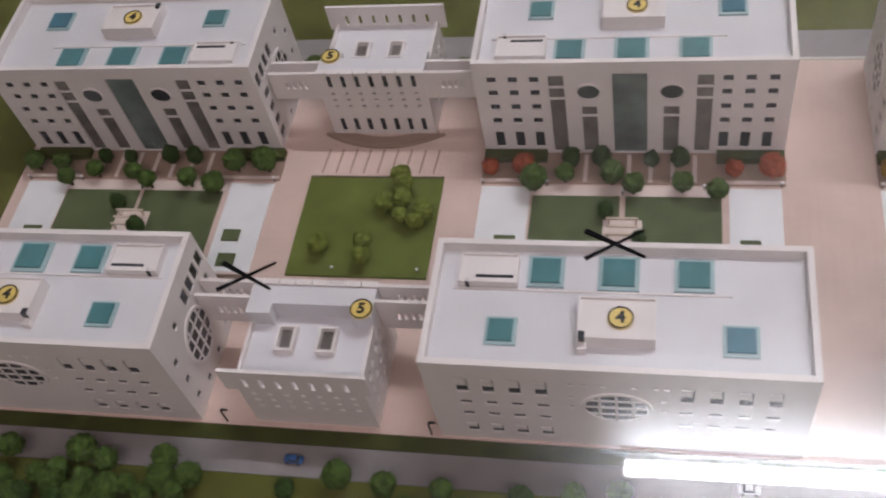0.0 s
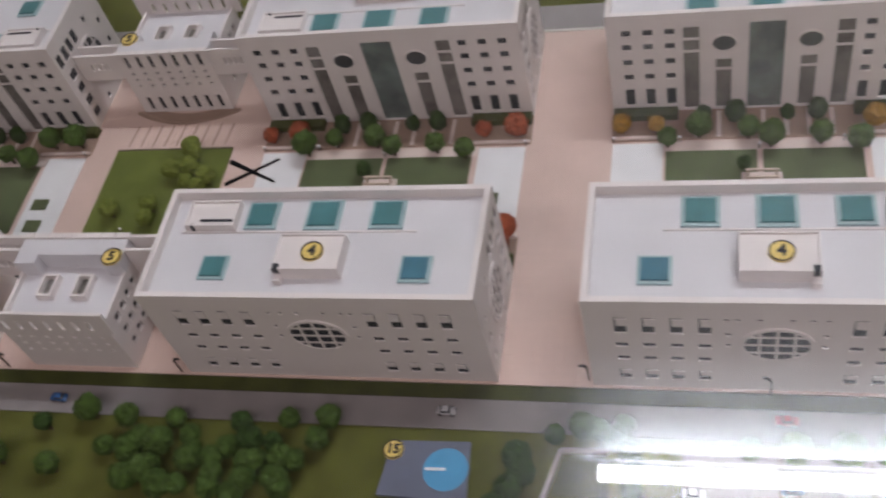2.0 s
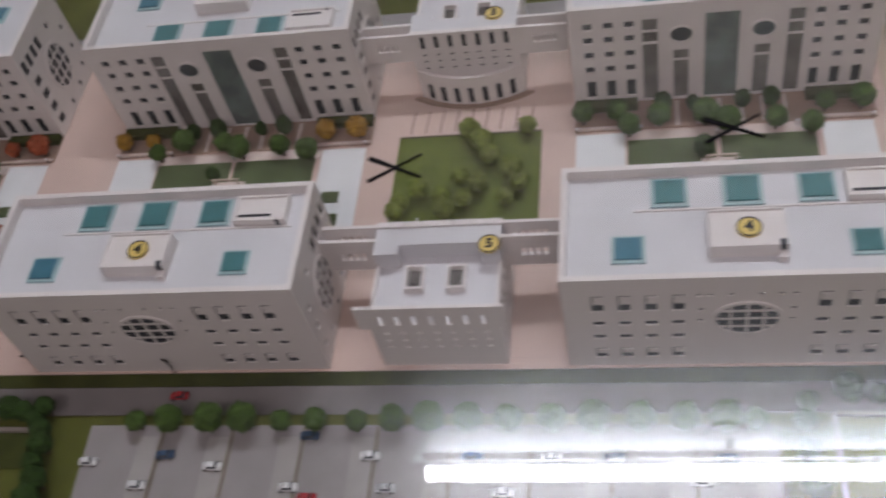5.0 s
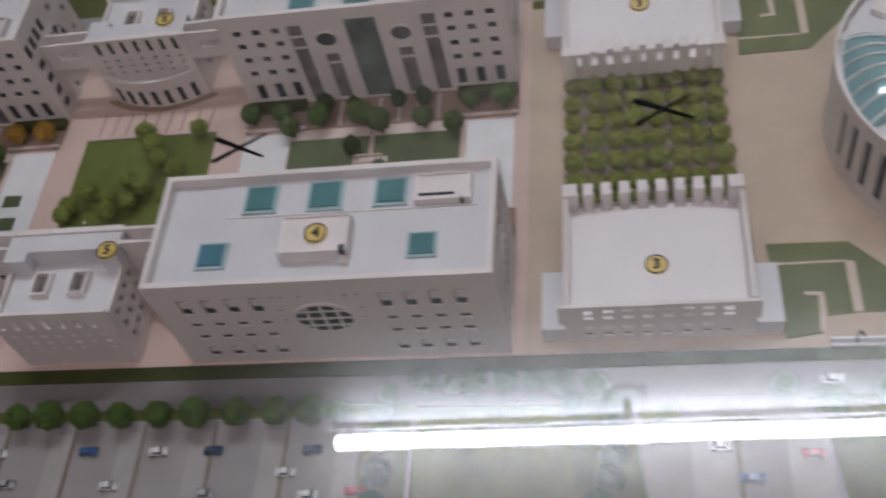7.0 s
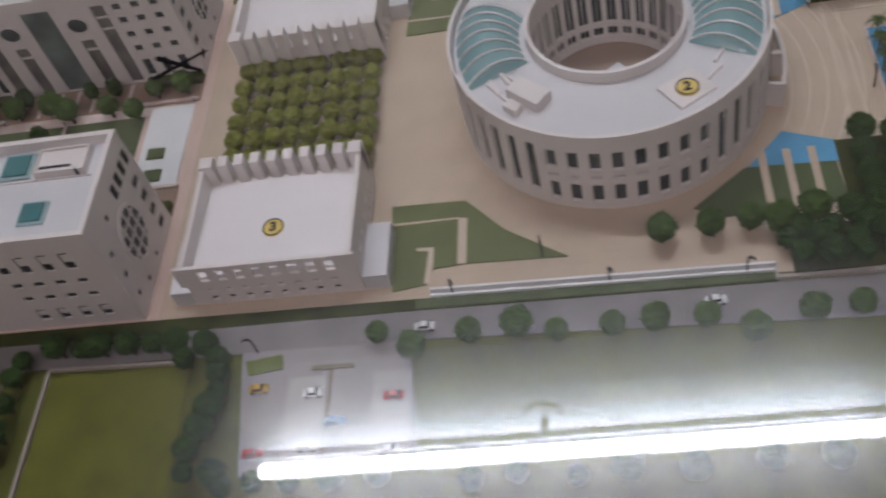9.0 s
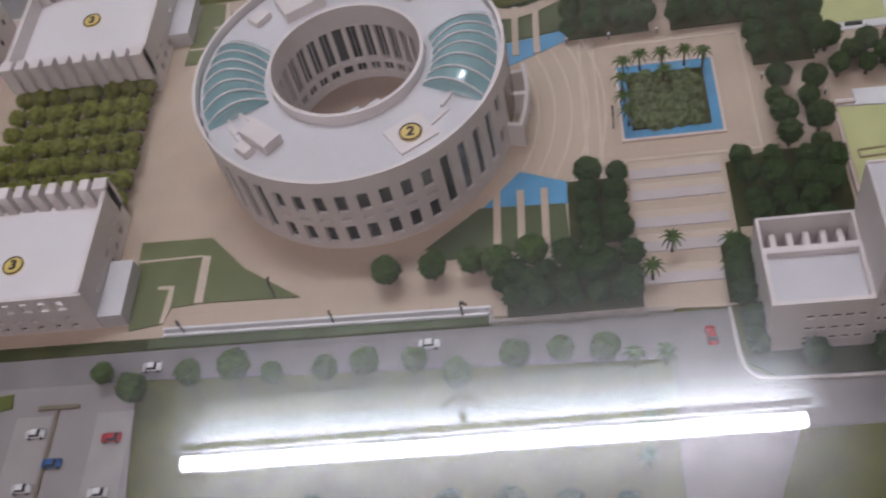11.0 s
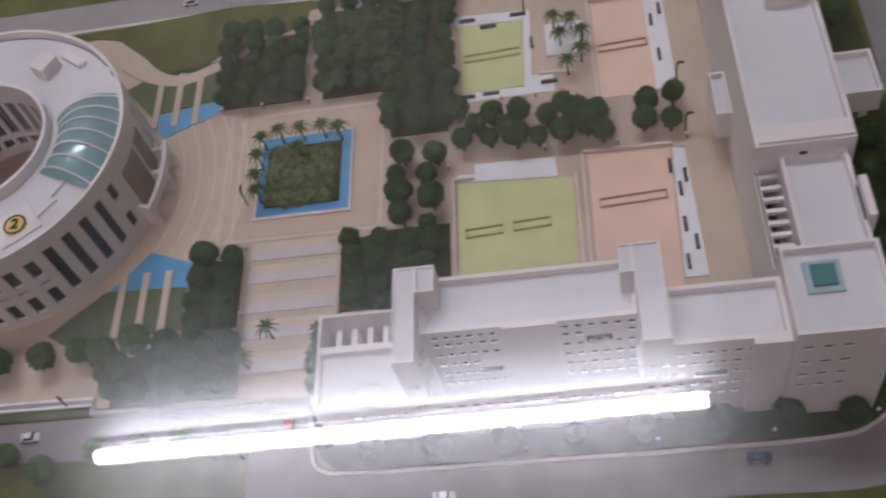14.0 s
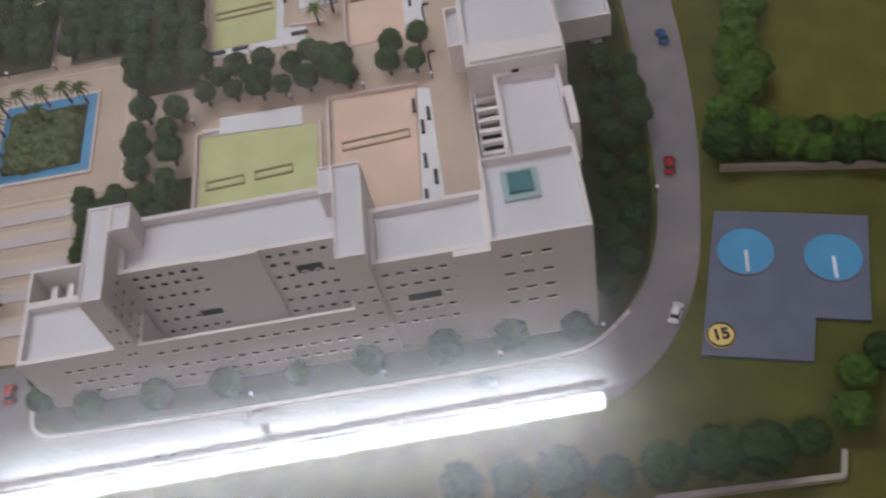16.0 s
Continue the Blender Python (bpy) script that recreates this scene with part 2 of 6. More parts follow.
def ring(bm, x, y, z0, z1, r0, r1, a0=0.0, a1=360.0, n=64):
    """A ring or part of one, as a solid."""
    full = abs(a1 - a0) >= 359.9
    k = n if full else n + 1
    c = []
    for i in range(k):
        a = radians(a0 + (a1 - a0) * i / n)
        ca, sa = math.cos(a), math.sin(a)
        c.append([bm.verts.new(((x + r * ca) * U, (y + r * sa) * U, z * U)) for r, z in ((r0, z0), (r1, z0), (r1, z1), (r0, z1))])
    for i in range(n):
        p, q = c[i], c[(i + 1) % k]
        for j in range(4):
            bm.faces.new((p[j], q[j], q[(j + 1) % 4], p[(j + 1) % 4]))
    if not full:
        bm.faces.new(c[0])
        bm.faces.new(c[-1][::-1])


def mesh_of(name, bm, material, smooth=False):
    me = bpy.data.meshes.new(name)
    bmesh.ops.recalc_face_normals(bm, faces=bm.faces)
    bm.to_mesh(me)
    bm.free()
    me.materials.append(material)
    if smooth:
        for p in me.polygons:
            p.use_smooth = True
    return me


def part(name, bm, material, parent=None, label="", smooth=False):
    me = bm if isinstance(bm, bpy.types.Mesh) else mesh_of(name, bm, material, smooth)
    ob = new(name, me)
    if parent:
        ob.parent = parent
    if label:
        tagged(ob, label)
    return ob


def thing(name, x, y, z=0.0, rz=0.0, label="", category="", group="", kind=""):
    ob = new(name)
    ob.empty_display_size = 0.01
    ob.matrix_world = pose(x * U, y * U, z * U, 0, 0, rz)
    return tagged(ob, label, category, group, kind)


def solid(name, material, label, category, kind="", build=None, group=""):
    bm = bmesh.new()
    build(bm)
    return tagged(part(name, bm, material), label, category, group, kind)


def slab(name, material, pts, z0, z1, label, category="ground", kind="structure"):
    bm = bmesh.new()
    prism(bm, pts, z0, z1)
    return tagged(part(name, bm, material), label, category, "", kind)


def rect(x0, y0, x1, y1):
    return [(x0, y0), (x1, y0), (x1, y1), (x0, y1)]


PANES = {}


def pane(parent, material_key, cx, cy, cz, sx, sy, sz, name="window"):
    """A flat pane; alike panes share one mesh."""
    key = (material_key, round(sx, 3), round(sy, 3), round(sz, 3))
    if key not in PANES:
        bm = bmesh.new()
        box(bm, -sx / 2, -sy / 2, -sz / 2, sx / 2, sy / 2, sz / 2)
        PANES[key] = mesh_of("pane", bm, M[material_key])
    ob = new(name, PANES[key])
    ob.parent = parent
    ob.location = (cx * U, cy * U, cz * U)
    return ob


def facade(bm, to3, a0, a1, z0, z1, holes, depth):
    """One wall face with real openings and their reveals. to3(a, d, z): a along the wall, d inwards."""
    xs = sorted({round(v, 4) for v in [a0, a1] + [h[i] for h in holes for i in (0, 2)]})
    zs = sorted({round(v, 4) for v in [z0, z1] + [h[i] for h in holes for i in (1, 3)]})
    V = {}

    def vert(a, d, z):
        k = (a, d, z)
        if k not in V:
            p = to3(a, d, z)
            V[k] = bm.verts.new((p[0] * U, p[1] * U, p[2] * U))
        return V[k]
    for xa, xb in zip(xs, xs[1:]):
        for za, zb in zip(zs, zs[1:]):
            cx, cz = (xa + xb) / 2, (za + zb) / 2
            if not any(h[0] < cx < h[2] and h[1] < cz < h[3] for h in holes):
                bm.faces.new((vert(xa, 0, za), vert(xb, 0, za), vert(xb, 0, zb), vert(xa, 0, zb)))
    for h in holes:
        q = [(h[0], h[1]), (h[2], h[1]), (h[2], h[3]), (h[0], h[3])]
        vs = [[bm.verts.new(tuple(c * U for c in to3(a, d, z))) for d in (0, depth)] for a, z in q]
        for i in range(4):
            p, r = vs[i], vs[(i + 1) % 4]
            bm.faces.new((p[0], r[0], r[1], p[1]))


TEXTS = {}


def number_disc(text, x, y, z, r=0.22):
    ob = thing("number_marker", x, y, z, 0, "round yellow marker with black number " + text, "marker", "number markers")
    bm = bmesh.new()
    disc(bm, 0, 0, 0, 0.03, r, 32)
    part("disc", bm, M["yellow"], ob)
    bm = bmesh.new()
    ring(bm, 0, 0, 0.02, 0.04, r * 0.84, r * 0.97, n=32)
    part("rim", bm, M["black"], ob, "black printed rim")
    if text not in TEXTS:
        cu = bpy.data.curves.new("digit", "FONT")
        cu.body, cu.size, cu.align_x, cu.align_y, cu.extrude, cu.offset = text, 0.30 * U * (1 if len(text) == 1 else 0.85), "CENTER", "CENTER", 0.004 * U, 0.012 * U
        tmp = new("digit_source", cu)
        bpy.context.view_layer.update()
        TEXTS[text] = bpy.data.meshes.new_from_object(tmp.evaluated_get(bpy.context.evaluated_depsgraph_get()))
        TEXTS[text].materials.append(M["black"])
        bpy.data.objects.remove(tmp)
    d = new("number", TEXTS[text])
    d.parent = ob
    d.location = (0, 0, 0.036 * U)
    return ob


# ---- the hall round the model ----
def room():
    x0, x1, y0, y1, z0, z1 = -60, 110, -90, 60, -16, 79

    def wall(name, a, b, c, d, e, f, label):
        bm = bmesh.new()
        box(bm, a, b, c, d, e, f)
        tagged(part(name, bm, M["room"]), label, "wall", "", "structure")
    wall("wall_north", x0, y1, z0, x1, y1 + 4, z1, "plain beige painted hall wall behind the model")
    wall("wall_south", x0, y0 - 4, z0, x1, y0, z1, "plain beige painted hall wall")
    wall("wall_west", x0 - 4, y0, z0, x0, y1, z1, "plain beige painted hall wall")
    wall("wall_east", x1, y0, z0, x1 + 4, y1, z1, "plain beige painted hall wall")
    bm = bmesh.new()
    box(bm, x0, y0, z1, x1, y1, z1 + 3)
    tagged(part("ceiling", bm, M["ceiling"]), "plain grey painted hall ceiling", "ceiling", "", "structure")
    bm = bmesh.new()
    box(bm, x0, y0, z0 - 2, x1, y1, z0)
    tagged(part("floor", bm, M["room_floor"]), "grey tiled hall floor", "floor", "", "structure")


room()


def strip_light():
    ob = thing("strip_light", 28.12, 28.45, 76.0, 0.75, "long lit white strip light hung under the ceiling", "light")

    def bar(name, y, z, r, half, material, label=""):
        bm = bmesh.new()
        ends = []
        for x in (-half, half):
            ends.append([bm.verts.new((x * U, (y + r * math.cos(a)) * U, (z + r * math.sin(a)) * U)) for a in [2 * math.pi * k / 16 for k in range(16)]])
        for k in range(16):
            bm.faces.new((ends[0][k], ends[0][(k + 1) % 16], ends[1][(k + 1) % 16], ends[1][k]))
        bm.faces.new(ends[0])
        bm.faces.new(ends[1])
        part(name, bm, material, ob, label)
    bar("tube", 0, 0, 0.66, 27.0, M["tube"], "glowing white tube")
    # Dark bar added to draw the dark line next to the tube.
    bar("dark_bar", 1.75, 0.2, 0.32, 27.6, M["dim"], "dark bar added beside the tube")
    # White plate added so that a lit band shows beside the tube.
    bm = bmesh.new()
    lo = [bm.verts.new((x * U, 2.15 * U, 1.7 * U)) for x in (-29.6, 29.6)]
    hi = [bm.verts.new((x * U, 12.0 * U, 1.42 * U)) for x in (-29.6, 29.6)]
    lo2 = [bm.verts.new((v.co.x, v.co.y, v.co.z + 0.12 * U)) for v in lo]
    hi2 = [bm.verts.new((v.co.x, v.co.y, v.co.z + 0.12 * U)) for v in hi]
    for f in ((lo[0], lo[1], hi[1], hi[0]), (lo2[0], hi2[0], hi2[1], lo2[1]), (lo[0], lo2[0], lo2[1], lo[1]), (hi[0], hi[1], hi2[1], hi2[0]), (lo[0], hi[0], hi2[0], lo2[0]), (lo[1], lo2[1], hi2[1], hi[1])):
        bm.faces.new(f)
    part("reflector", bm, M["reflector"], ob, "white plate added beside the tube to carry the haze")
    # glowing strips added to imitate a haze band, each dimmer than the last
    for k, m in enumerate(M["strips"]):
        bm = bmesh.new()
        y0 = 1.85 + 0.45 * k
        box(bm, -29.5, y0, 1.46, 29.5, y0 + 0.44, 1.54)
        part("haze_strip", bm, m, ob, "glowing strip added to imitate haze beside the tube")
    for x in (-26, -9, 9, 26):
        bm = bmesh.new()
        box(bm, x - 0.2, -0.2, 0.7, x + 0.2, 0.2, 3.0)
        box(bm, x - 0.2, 0.2, 0.75, x + 0.2, 1.9, 1.0)
        part("hanger", bm, M["dim"], ob)


strip_light()


def ceiling_hook():
    ob = thing("ceiling_hook", 26.7, 30.2, 73.8, 0, "small dark curved bracket with a white cup under the ceiling", "bracket")
    bm = bmesh.new()
    ring(bm, 0, 0, -0.1, 0.1, 1.62, 1.86, 12, 168, 24)
    part("arc", bm, M["dim"], ob)
    bm = bmesh.new()
    disc(bm, 0.2, -0.3, -0.6, 0.5, 0.35, 12)
    part("cup", bm, M["reflector"], ob)
    bm = bmesh.new()
    box(bm, 0.1, 1.7, 0, 0.17, 1.78, 5.2)
    box(bm, 0.13, -0.3, 0.3, 0.19, 1.7, 0.36)
    part("stem", bm, M["dim"], ob)


ceiling_hook()


def display_table():
    ob = thing("display_table", 22, 6, -0.6, 0, "wide wooden table that carries the scale model", "table")
    bm = bmesh.new()
    box(bm, -50, -14, -1.2, 50, 18, -0.05)
    part("table_top", bm, M["trunk"], ob)
    for x in (-48, 46):
        for y in (-13, 15):
            bm = bmesh.new()
            box(bm, x, y, -15.4, x + 2, y + 2, -1.2)
            part("leg", bm, M["trunk"], ob)


display_table()
slab("ground", M["lawn"], rect(-28, -8, 72, 24), -0.6, 0.0, "green flocked baseboard of the scale model", "ground")

# ---- roads, paving, lawns ----
def rounded(pts, rounds=2):
    """An open line with its corners cut, end points kept."""
    for _ in range(rounds):
        cut = [pts[0]]
        for (xa, ya), (xb, yb) in zip(pts, pts[1:]):
            cut += [(0.75 * xa + 0.25 * xb, 0.75 * ya + 0.25 * yb), (0.25 * xa + 0.75 * xb, 0.25 * ya + 0.75 * yb)]
        pts = cut + [pts[-1]]
    return pts


slab("road", M["asphalt"], [(-28, -1.04), (-4, -1.04), (31.2, -0.98), (40.8, -1.30), (40.72, -2.75), (40.7, -4.5), (41.85, -4.5), (42.6, -2.7), *rounded([(48.9, -2.66), (50.75, -2.72), (51.45, -2.4), (52.12, -1.75), (52.66, -0.75), (52.95, 0.39), (53.3, 2.04), (53.55, 4.4), (53.6, 6.5), (53.6, 12)]),
                         *rounded([(52.75, 12), (52.71, 6.65), (52.65, 4.56), (52.49, 1.93), (52.3, 0.5), (51.95, -0.57), (51.39, -1.28), (50.89, -1.66), (50.47, -1.8), (47.9, -1.82)]), (42.3, -1.78), (41.95, -1.6), (41.85, -0.4), (37.7, -0.4), (30.9, -0.36), (-28, -0.40)],
     0, 0.02, "grey model road running past the buildings", "road")
slab("verge", M["lawn_dark"], [(-28, -0.40), (26.2, -0.38), (30.9, -0.34), (37.7, -0.38), (37.7, -0.19), (30.9, -0.10), (26, -0.07), (-28, -0.1)], 0, 0.04, "narrow dark green flocked verge beside the road", "verge")
slab("pavement_plaza", M["pave"], [(-12.2, -0.06), (26.0, -0.06), (26.0, 9.72), (-12.2, 9.72)], 0, 0.03, "pink tiled plaza sheet round the buildings", "pavement")
slab("pavement_forecourt", M["sand_pave"], [(26.0, -0.06), (30.9, -0.09), (37.7, -0.2), (40.9, -0.32), (41.75, -0.36), (42.2, -0.3), (49.8, 0.4), (49.8, 9.4), (26.0, 9.4)], 0, 0.03, "sand coloured tiled forecourt sheet", "pavement")
slab("back_road", M["asphalt_pale"], [(-28, 9.8), (53, 9.8), (53, 10.7), (-28, 10.7)], 0, 0.02, "pale grey model road behind the buildings", "road")
slab("back_kerb", M["kerb"], rect(-12, 9.72, 49, 9.8), 0, 0.05, "thin pale kerb", "kerb")
slab("left_lawn", M["lawn"], rect(-20, 2.8, -11.4, 9.6), 0, 0.05, "green flocked lawn", "lawn")


def parking():
    slab("parking_lot", M["asphalt_pale"], [(9.8, -1.25), (22.9, -1.25), (22.9, -4.6), (9.9, -4.6)], 0, 0.025, "pale grey model car park", "parking")
    slab("parking_lot_east", M["asphalt_pale"], [(27.9, -0.99), (31.1, -0.99), (31.4, -3.5), (28.2, -3.5)], 0, 0.025, "pale grey model car park", "parking")
    for i in range(9):
        x = 11.38 + i * 1.45
        solid("parking_divider", M["line"], "thin dark divider strip of the car park", "divider", build=lambda bm: box(bm, x, -4.5, 0.02, x + 0.05, -1.3, 0.06), group="car park dividers")
        slab("parking_strip", M["bay"], rect(x - 0.45, -4.5, x - 0.02, -1.5), 0.02, 0.032, "paler parking bay strip", "parking bay")
    solid("parking_divider", M["line"], "thin dark divider strip of the car park", "divider", build=lambda bm: box(bm, 29.66, -3.2, 0.02, 29.72, -1.45, 0.06), group="car park dividers")
    solid("parking_divider", M["line"], "thin dark divider strip of the car park", "divider", build=lambda bm: box(bm, 29.3, -1.48, 0.02, 30.1, -1.40, 0.07), group="car park dividers")
    slab("traffic_island", M["lawn_bright"], [(28.0, -1.2), (28.7, -1.1), (28.75, -1.4), (28.1, -1.5)], 0.02, 0.06, "small green flocked traffic island", "island")
    for x0, x1 in ((28.9, 29.6), (30.5, 31.2)):
        slab("parking_strip", M["bay"], rect(x0, -3.4, x1, -1.6), 0.02, 0.032, "paler parking bay strip", "parking bay")


parking()


def low_wall(pts, h, w, name="low_wall", m="wall_stone", label="low pale boundary wall"):
    bm = bmesh.new()
    for (xa, ya), (xb, yb) in zip(pts, pts[1:]):
        d = math.hypot(xb - xa, yb - ya)
        nx, ny = -(yb - ya) / d * w / 2, (xb - xa) / d * w / 2
        prism(bm, [(xa + nx, ya + ny), (xb + nx, yb + ny), (xb - nx, yb - ny), (xa - nx, ya - ny)], 0, h)
    return tagged(part(name, bm, M[m]), label, "wall")


slab("enclosed_lawn", M["meadow"], rect(24.0, -4.4, 26.9, -1.15), 0.0, 0.03, "olive green flocked lawn inside a low wall", "lawn")
low_wall([(26.9, -1.1), (23.96, -1.05), (23.94, -4.6)], 0.09, 0.06)
low_wall([(8.5, -1.36), (7.7, -1.36), (7.3, -2.9), (7.1, -4.2)], 0.1, 0.08)
slab("dark_garden_bed", M["lawn_dark"], [(7.75, -1.42), (8.5, -1.42), (8.6, -2.2), (7.6, -2.2)], 0, 0.03, "dark green flocked garden bed", "garden bed")
low_wall([(53.45, 1.15), (56.3, 0.6)], 0.12, 0.08)
low_wall([(51.2, -4.28), (53.72, -4.36), (53.84, -4.0)], 0.12, 0.08)
slab("forecourt_grass", M["lawn_court"], [(31.2, -0.33), (37.7, -0.36), (37.7, -0.22), (31.2, -0.13)], 0.04, 0.06, "thin green flocked strip below the white fence", "lawn")


def court(x0):
    """Courtyard between two facing buildings."""
    for s in (1, -1):
        def fy(y):
            return y if s == 1 else 9.5 - y
        slab("terrace", M["brown"], [(x0 + a, fy(b)) for a, b in ((0.0, 6.05), (6.4, 6.05), (6.4, 6.92), (0.0, 6.92))], 0.03, 0.06, "brown tiled terrace in front of the facade", "terrace")
        for a, b in ((0.02, 1.4), (5.0, 6.38)):
            slab("hedge_bed", M["lawn_dark"], [(x0 + a, fy(6.62)), (x0 + b, fy(6.62)), (x0 + b, fy(6.88)), (x0 + a, fy(6.88))], 0.06, 0.22, "clipped dark green hedge bed by the wall", "hedge")
            slab("planter_kerb", M["stair"], [(x0 + a, fy(6.05)), (x0 + b, fy(6.05)), (x0 + b, fy(6.12)), (x0 + a, fy(6.12))], 0.06, 0.12, "pale planter kerb", "kerb")
        for k in range(7):
            xa = x0 + 1.75 + k * 0.46
            slab("terrace_step", M["stair"], [(xa, fy(6.1)), (xa + 0.09, fy(6.1)), (xa + 0.09, fy(6.85)), (xa, fy(6.85))], 0.06, 0.075, "pale paving band on the terrace", "paving")
    slab("white_terrace", M["marble"], rect(x0 + 0.02, 3.5, x0 + 1.1, 5.95), 0.03, 0.055, "white sheet terrace beside the lawn", "terrace")
    slab("white_terrace", M["marble"], rect(x0 + 5.25, 3.5, x0 + 6.3, 5.95), 0.03, 0.055, "white sheet terrace beside the lawn", "terrace")
    slab("court_path", M["stair"], rect(x0 + 1.12, 5.72, x0 + 5.22, 5.98), 0.03, 0.05, "pale path along the lawn", "path")
    slab("court_lawn", M["lawn_court"], rect(x0 + 1.16, 3.6, x0 + 3.02, 5.70), 0.03, 0.07, "blue-green flocked courtyard lawn", "lawn")
    slab("court_lawn", M["lawn_court"], rect(x0 + 3.14, 3.6, x0 + 5.1, 5.70), 0.03, 0.07, "blue-green flocked courtyard lawn", "lawn")
    slab("planter", M["lawn_court"], rect(x0 + 5.45, 4.3, x0 + 5.85, 4.6), 0.055, 0.10, "small green planter on the white terrace", "planter")
    slab("planter", M["lawn_court"], rect(x0 + 5.5, 3.62, x0 + 5.9, 3.95), 0.055, 0.10, "small green planter on the white terrace", "planter")
    slab("planter", M["lawn_court"], rect(x0 + 0.45, 4.3, x0 + 0.9, 4.6), 0.055, 0.10, "small green planter on the white terrace", "planter")


for cx in (-11.1, 0.0, 8.2, 19.35):
    court(cx)
for x0, x1 in ((-3.95, -0.85), (15.3, 18.6)):
    slab("square_lawn", M["lawn_bright"], rect(x0, 3.45, x1, 6.13), 0.03, 0.08, "square olive green flocked lawn", "lawn")
    solid("lawn_edge", M["line"], "dark edging behind the square lawn", "edging", build=lambda bm: box(bm, x0, 6.13, 0.03, x1, 6.17, 0.10))
    for k in range(9):
        xa = x0 + 0.2 + k * (x1 - x0 - 0.5) / 8
        slab("paving_inlay", M["brown"], [(xa, 6.3), (xa + 0.04, 6.3), (xa + 0.10, 7.0), (xa + 0.05, 7.0)], 0.03, 0.036, "thin brown inlay line in the plaza", "paving")


# ---- buildings ----
def block_building(name, x, y, mx, my, label):
    """The long five-storey block. Local y = 0 is the street side; mx, my mirror it."""
    W, D, HT = 6.4, 2.56, 2.75
    ob = thing(name, x, y, 0, 0, label, "building", "long white blocks")

    def P(a, d, z):
        return (W - a if mx else a, D - d if my else d, z)
    # walls with openings
    bm = bmesh.new()
    street, courtf = [], []
    for c in (0.55, 1.0, 1.45, 1.90, 4.30, 4.76, 5.22, 5.68):
        for z, h in ((1.82, 0.48), (1.38, 0.14), (0.95, 0.14), (0.30, 0.34)):
            street.append((c, z, c + 0.21, z + h))
    for c in (2.45, 2.68, 3.0, 3.5, 3.85, 4.02):
        street.append((c, 2.22, c + 0.09, 2.30))
    for c in (2.45, 3.98):
        for z in (1.45, 1.78):
            street.append((c, z, c + 0.09, z + 0.09))
    facade(bm, lambda a, d, z: P(a, d, z), 0, W, 0, HT, street, 0.035)
    for c in (0.28, 0.72, 1.16, 5.02, 5.46, 5.90):
        for z in (2.20, 1.82, 1.40, 0.98):
            courtf.append((c, z, c + 0.2, z + 0.18))
        courtf.append((c, 0.22, c + 0.2, 0.72))
    strips = [(1.55, 0.08, 1.87, 2.4), (4.53, 0.08, 4.85, 2.4), (2.2, 0.08, 2.52, 1.5), (3.88, 0.08, 4.2, 1.5)]
    courtf += strips + [(2.85, 0.05, 3.55, 2.45)]
    facade(bm, lambda a, d, z: P(a, D - d, z), 0, W, 0, HT, courtf, 0.05)
    side = []
    for i in range(4):
        side.append((1.35 + i * 0.3, 2.0 - i * 0.0, 1.57 + i * 0.3, 2.38))
        side.append((2.05, 0.25 + i * 0.42, 2.35, 0.5 + i * 0.42))
    for k in range(3):
        side.append((0.25, 0.4 + 0.62 * k, 0.40, 0.58 + 0.62 * k))
    side += [(0.75, 2.1, 0.9, 2.28), (0.75, 0.18, 0.9, 0.36), (1.4, 0.15, 1.55, 0.33)]
    for xx, sg in ((0, 1), (W, -1)):
        facade(bm, lambda a, d, z: P(xx + sg * d, a, z), 0, D, 0, HT, side, 0.04)
    # parapet cap and its inner faces
    t = 0.11
    for a, b, c, d in ((0, 0, W, t), (0, D - t, W, D), (0, t, t, D - t), (W - t, t, W, D - t)):
        q = [P(a, b, 0), P(c, d, 0)]
        box(bm, q[0][0], q[0][1], HT, q[1][0], q[1][1], HT + 0.025)
    for a, b, c, d in ((t - 0.01, t - 0.01, W - t + 0.01, t), (t - 0.01, D - t, W - t + 0.01, D - t + 0.01), (t - 0.01, t, t, D - t), (W - t, t, W - t + 0.01, D - t)):
        q = [P(a, b, 0), P(c, d, 0)]
        box(bm, q[0][0], q[0][1], HT - 0.24, q[1][0], q[1][1], HT - 0.002)
    part("wall", bm, M["white"], ob)
    bm = bmesh.new()
    box(bm, t, t, HT - 0.30, W - t, D - t, HT - 0.20)
    part("roof", bm, M["roof"], ob, "white sheet roof behind a low parapet")
    for h in street:
        p = P((h[0] + h[2]) / 2, 0.047, (h[1] + h[3]) / 2)
        pane(ob, "dark", *p, h[2] - h[0] + 0.02, 0.03, h[3] - h[1] + 0.02)
        if h[3] - h[1] > 0.2:  # pale panel; the dark gap above and beside it draws a shadow line
            lift = 0.21 if h[3] - h[1] > 0.4 else 0.15
            p = P((h[0] + h[2]) / 2 - 0.014, 0.026, (h[1] + lift + h[3] - 0.07) / 2)
            pane(ob, "white", *p, h[2] - h[0] - 0.03, 0.028, h[3] - 0.07 - h[1] - lift, "blind_panel")
    for h in courtf:
        p = P((h[0] + h[2]) / 2, D - 0.06, (h[1] + h[3]) / 2)
        k = "teal_glass" if h[2] - h[0] > 0.5 else "grey_glass" if h[3] - h[1] > 0.6 else "dark"
        pane(ob, k, *p, h[2] - h[0] + 0.02, 0.03, h[3] - h[1] + 0.02)
    for xx, sg in ((0, 1), (W, -1)):
        for h in side:
            p = P(xx + sg * 0.05, (h[0] + h[2]) / 2, (h[1] + h[3]) / 2)
            pane(ob, "dark", *p, 0.03, h[2] - h[0] + 0.02, h[3] - h[1] + 0.02)
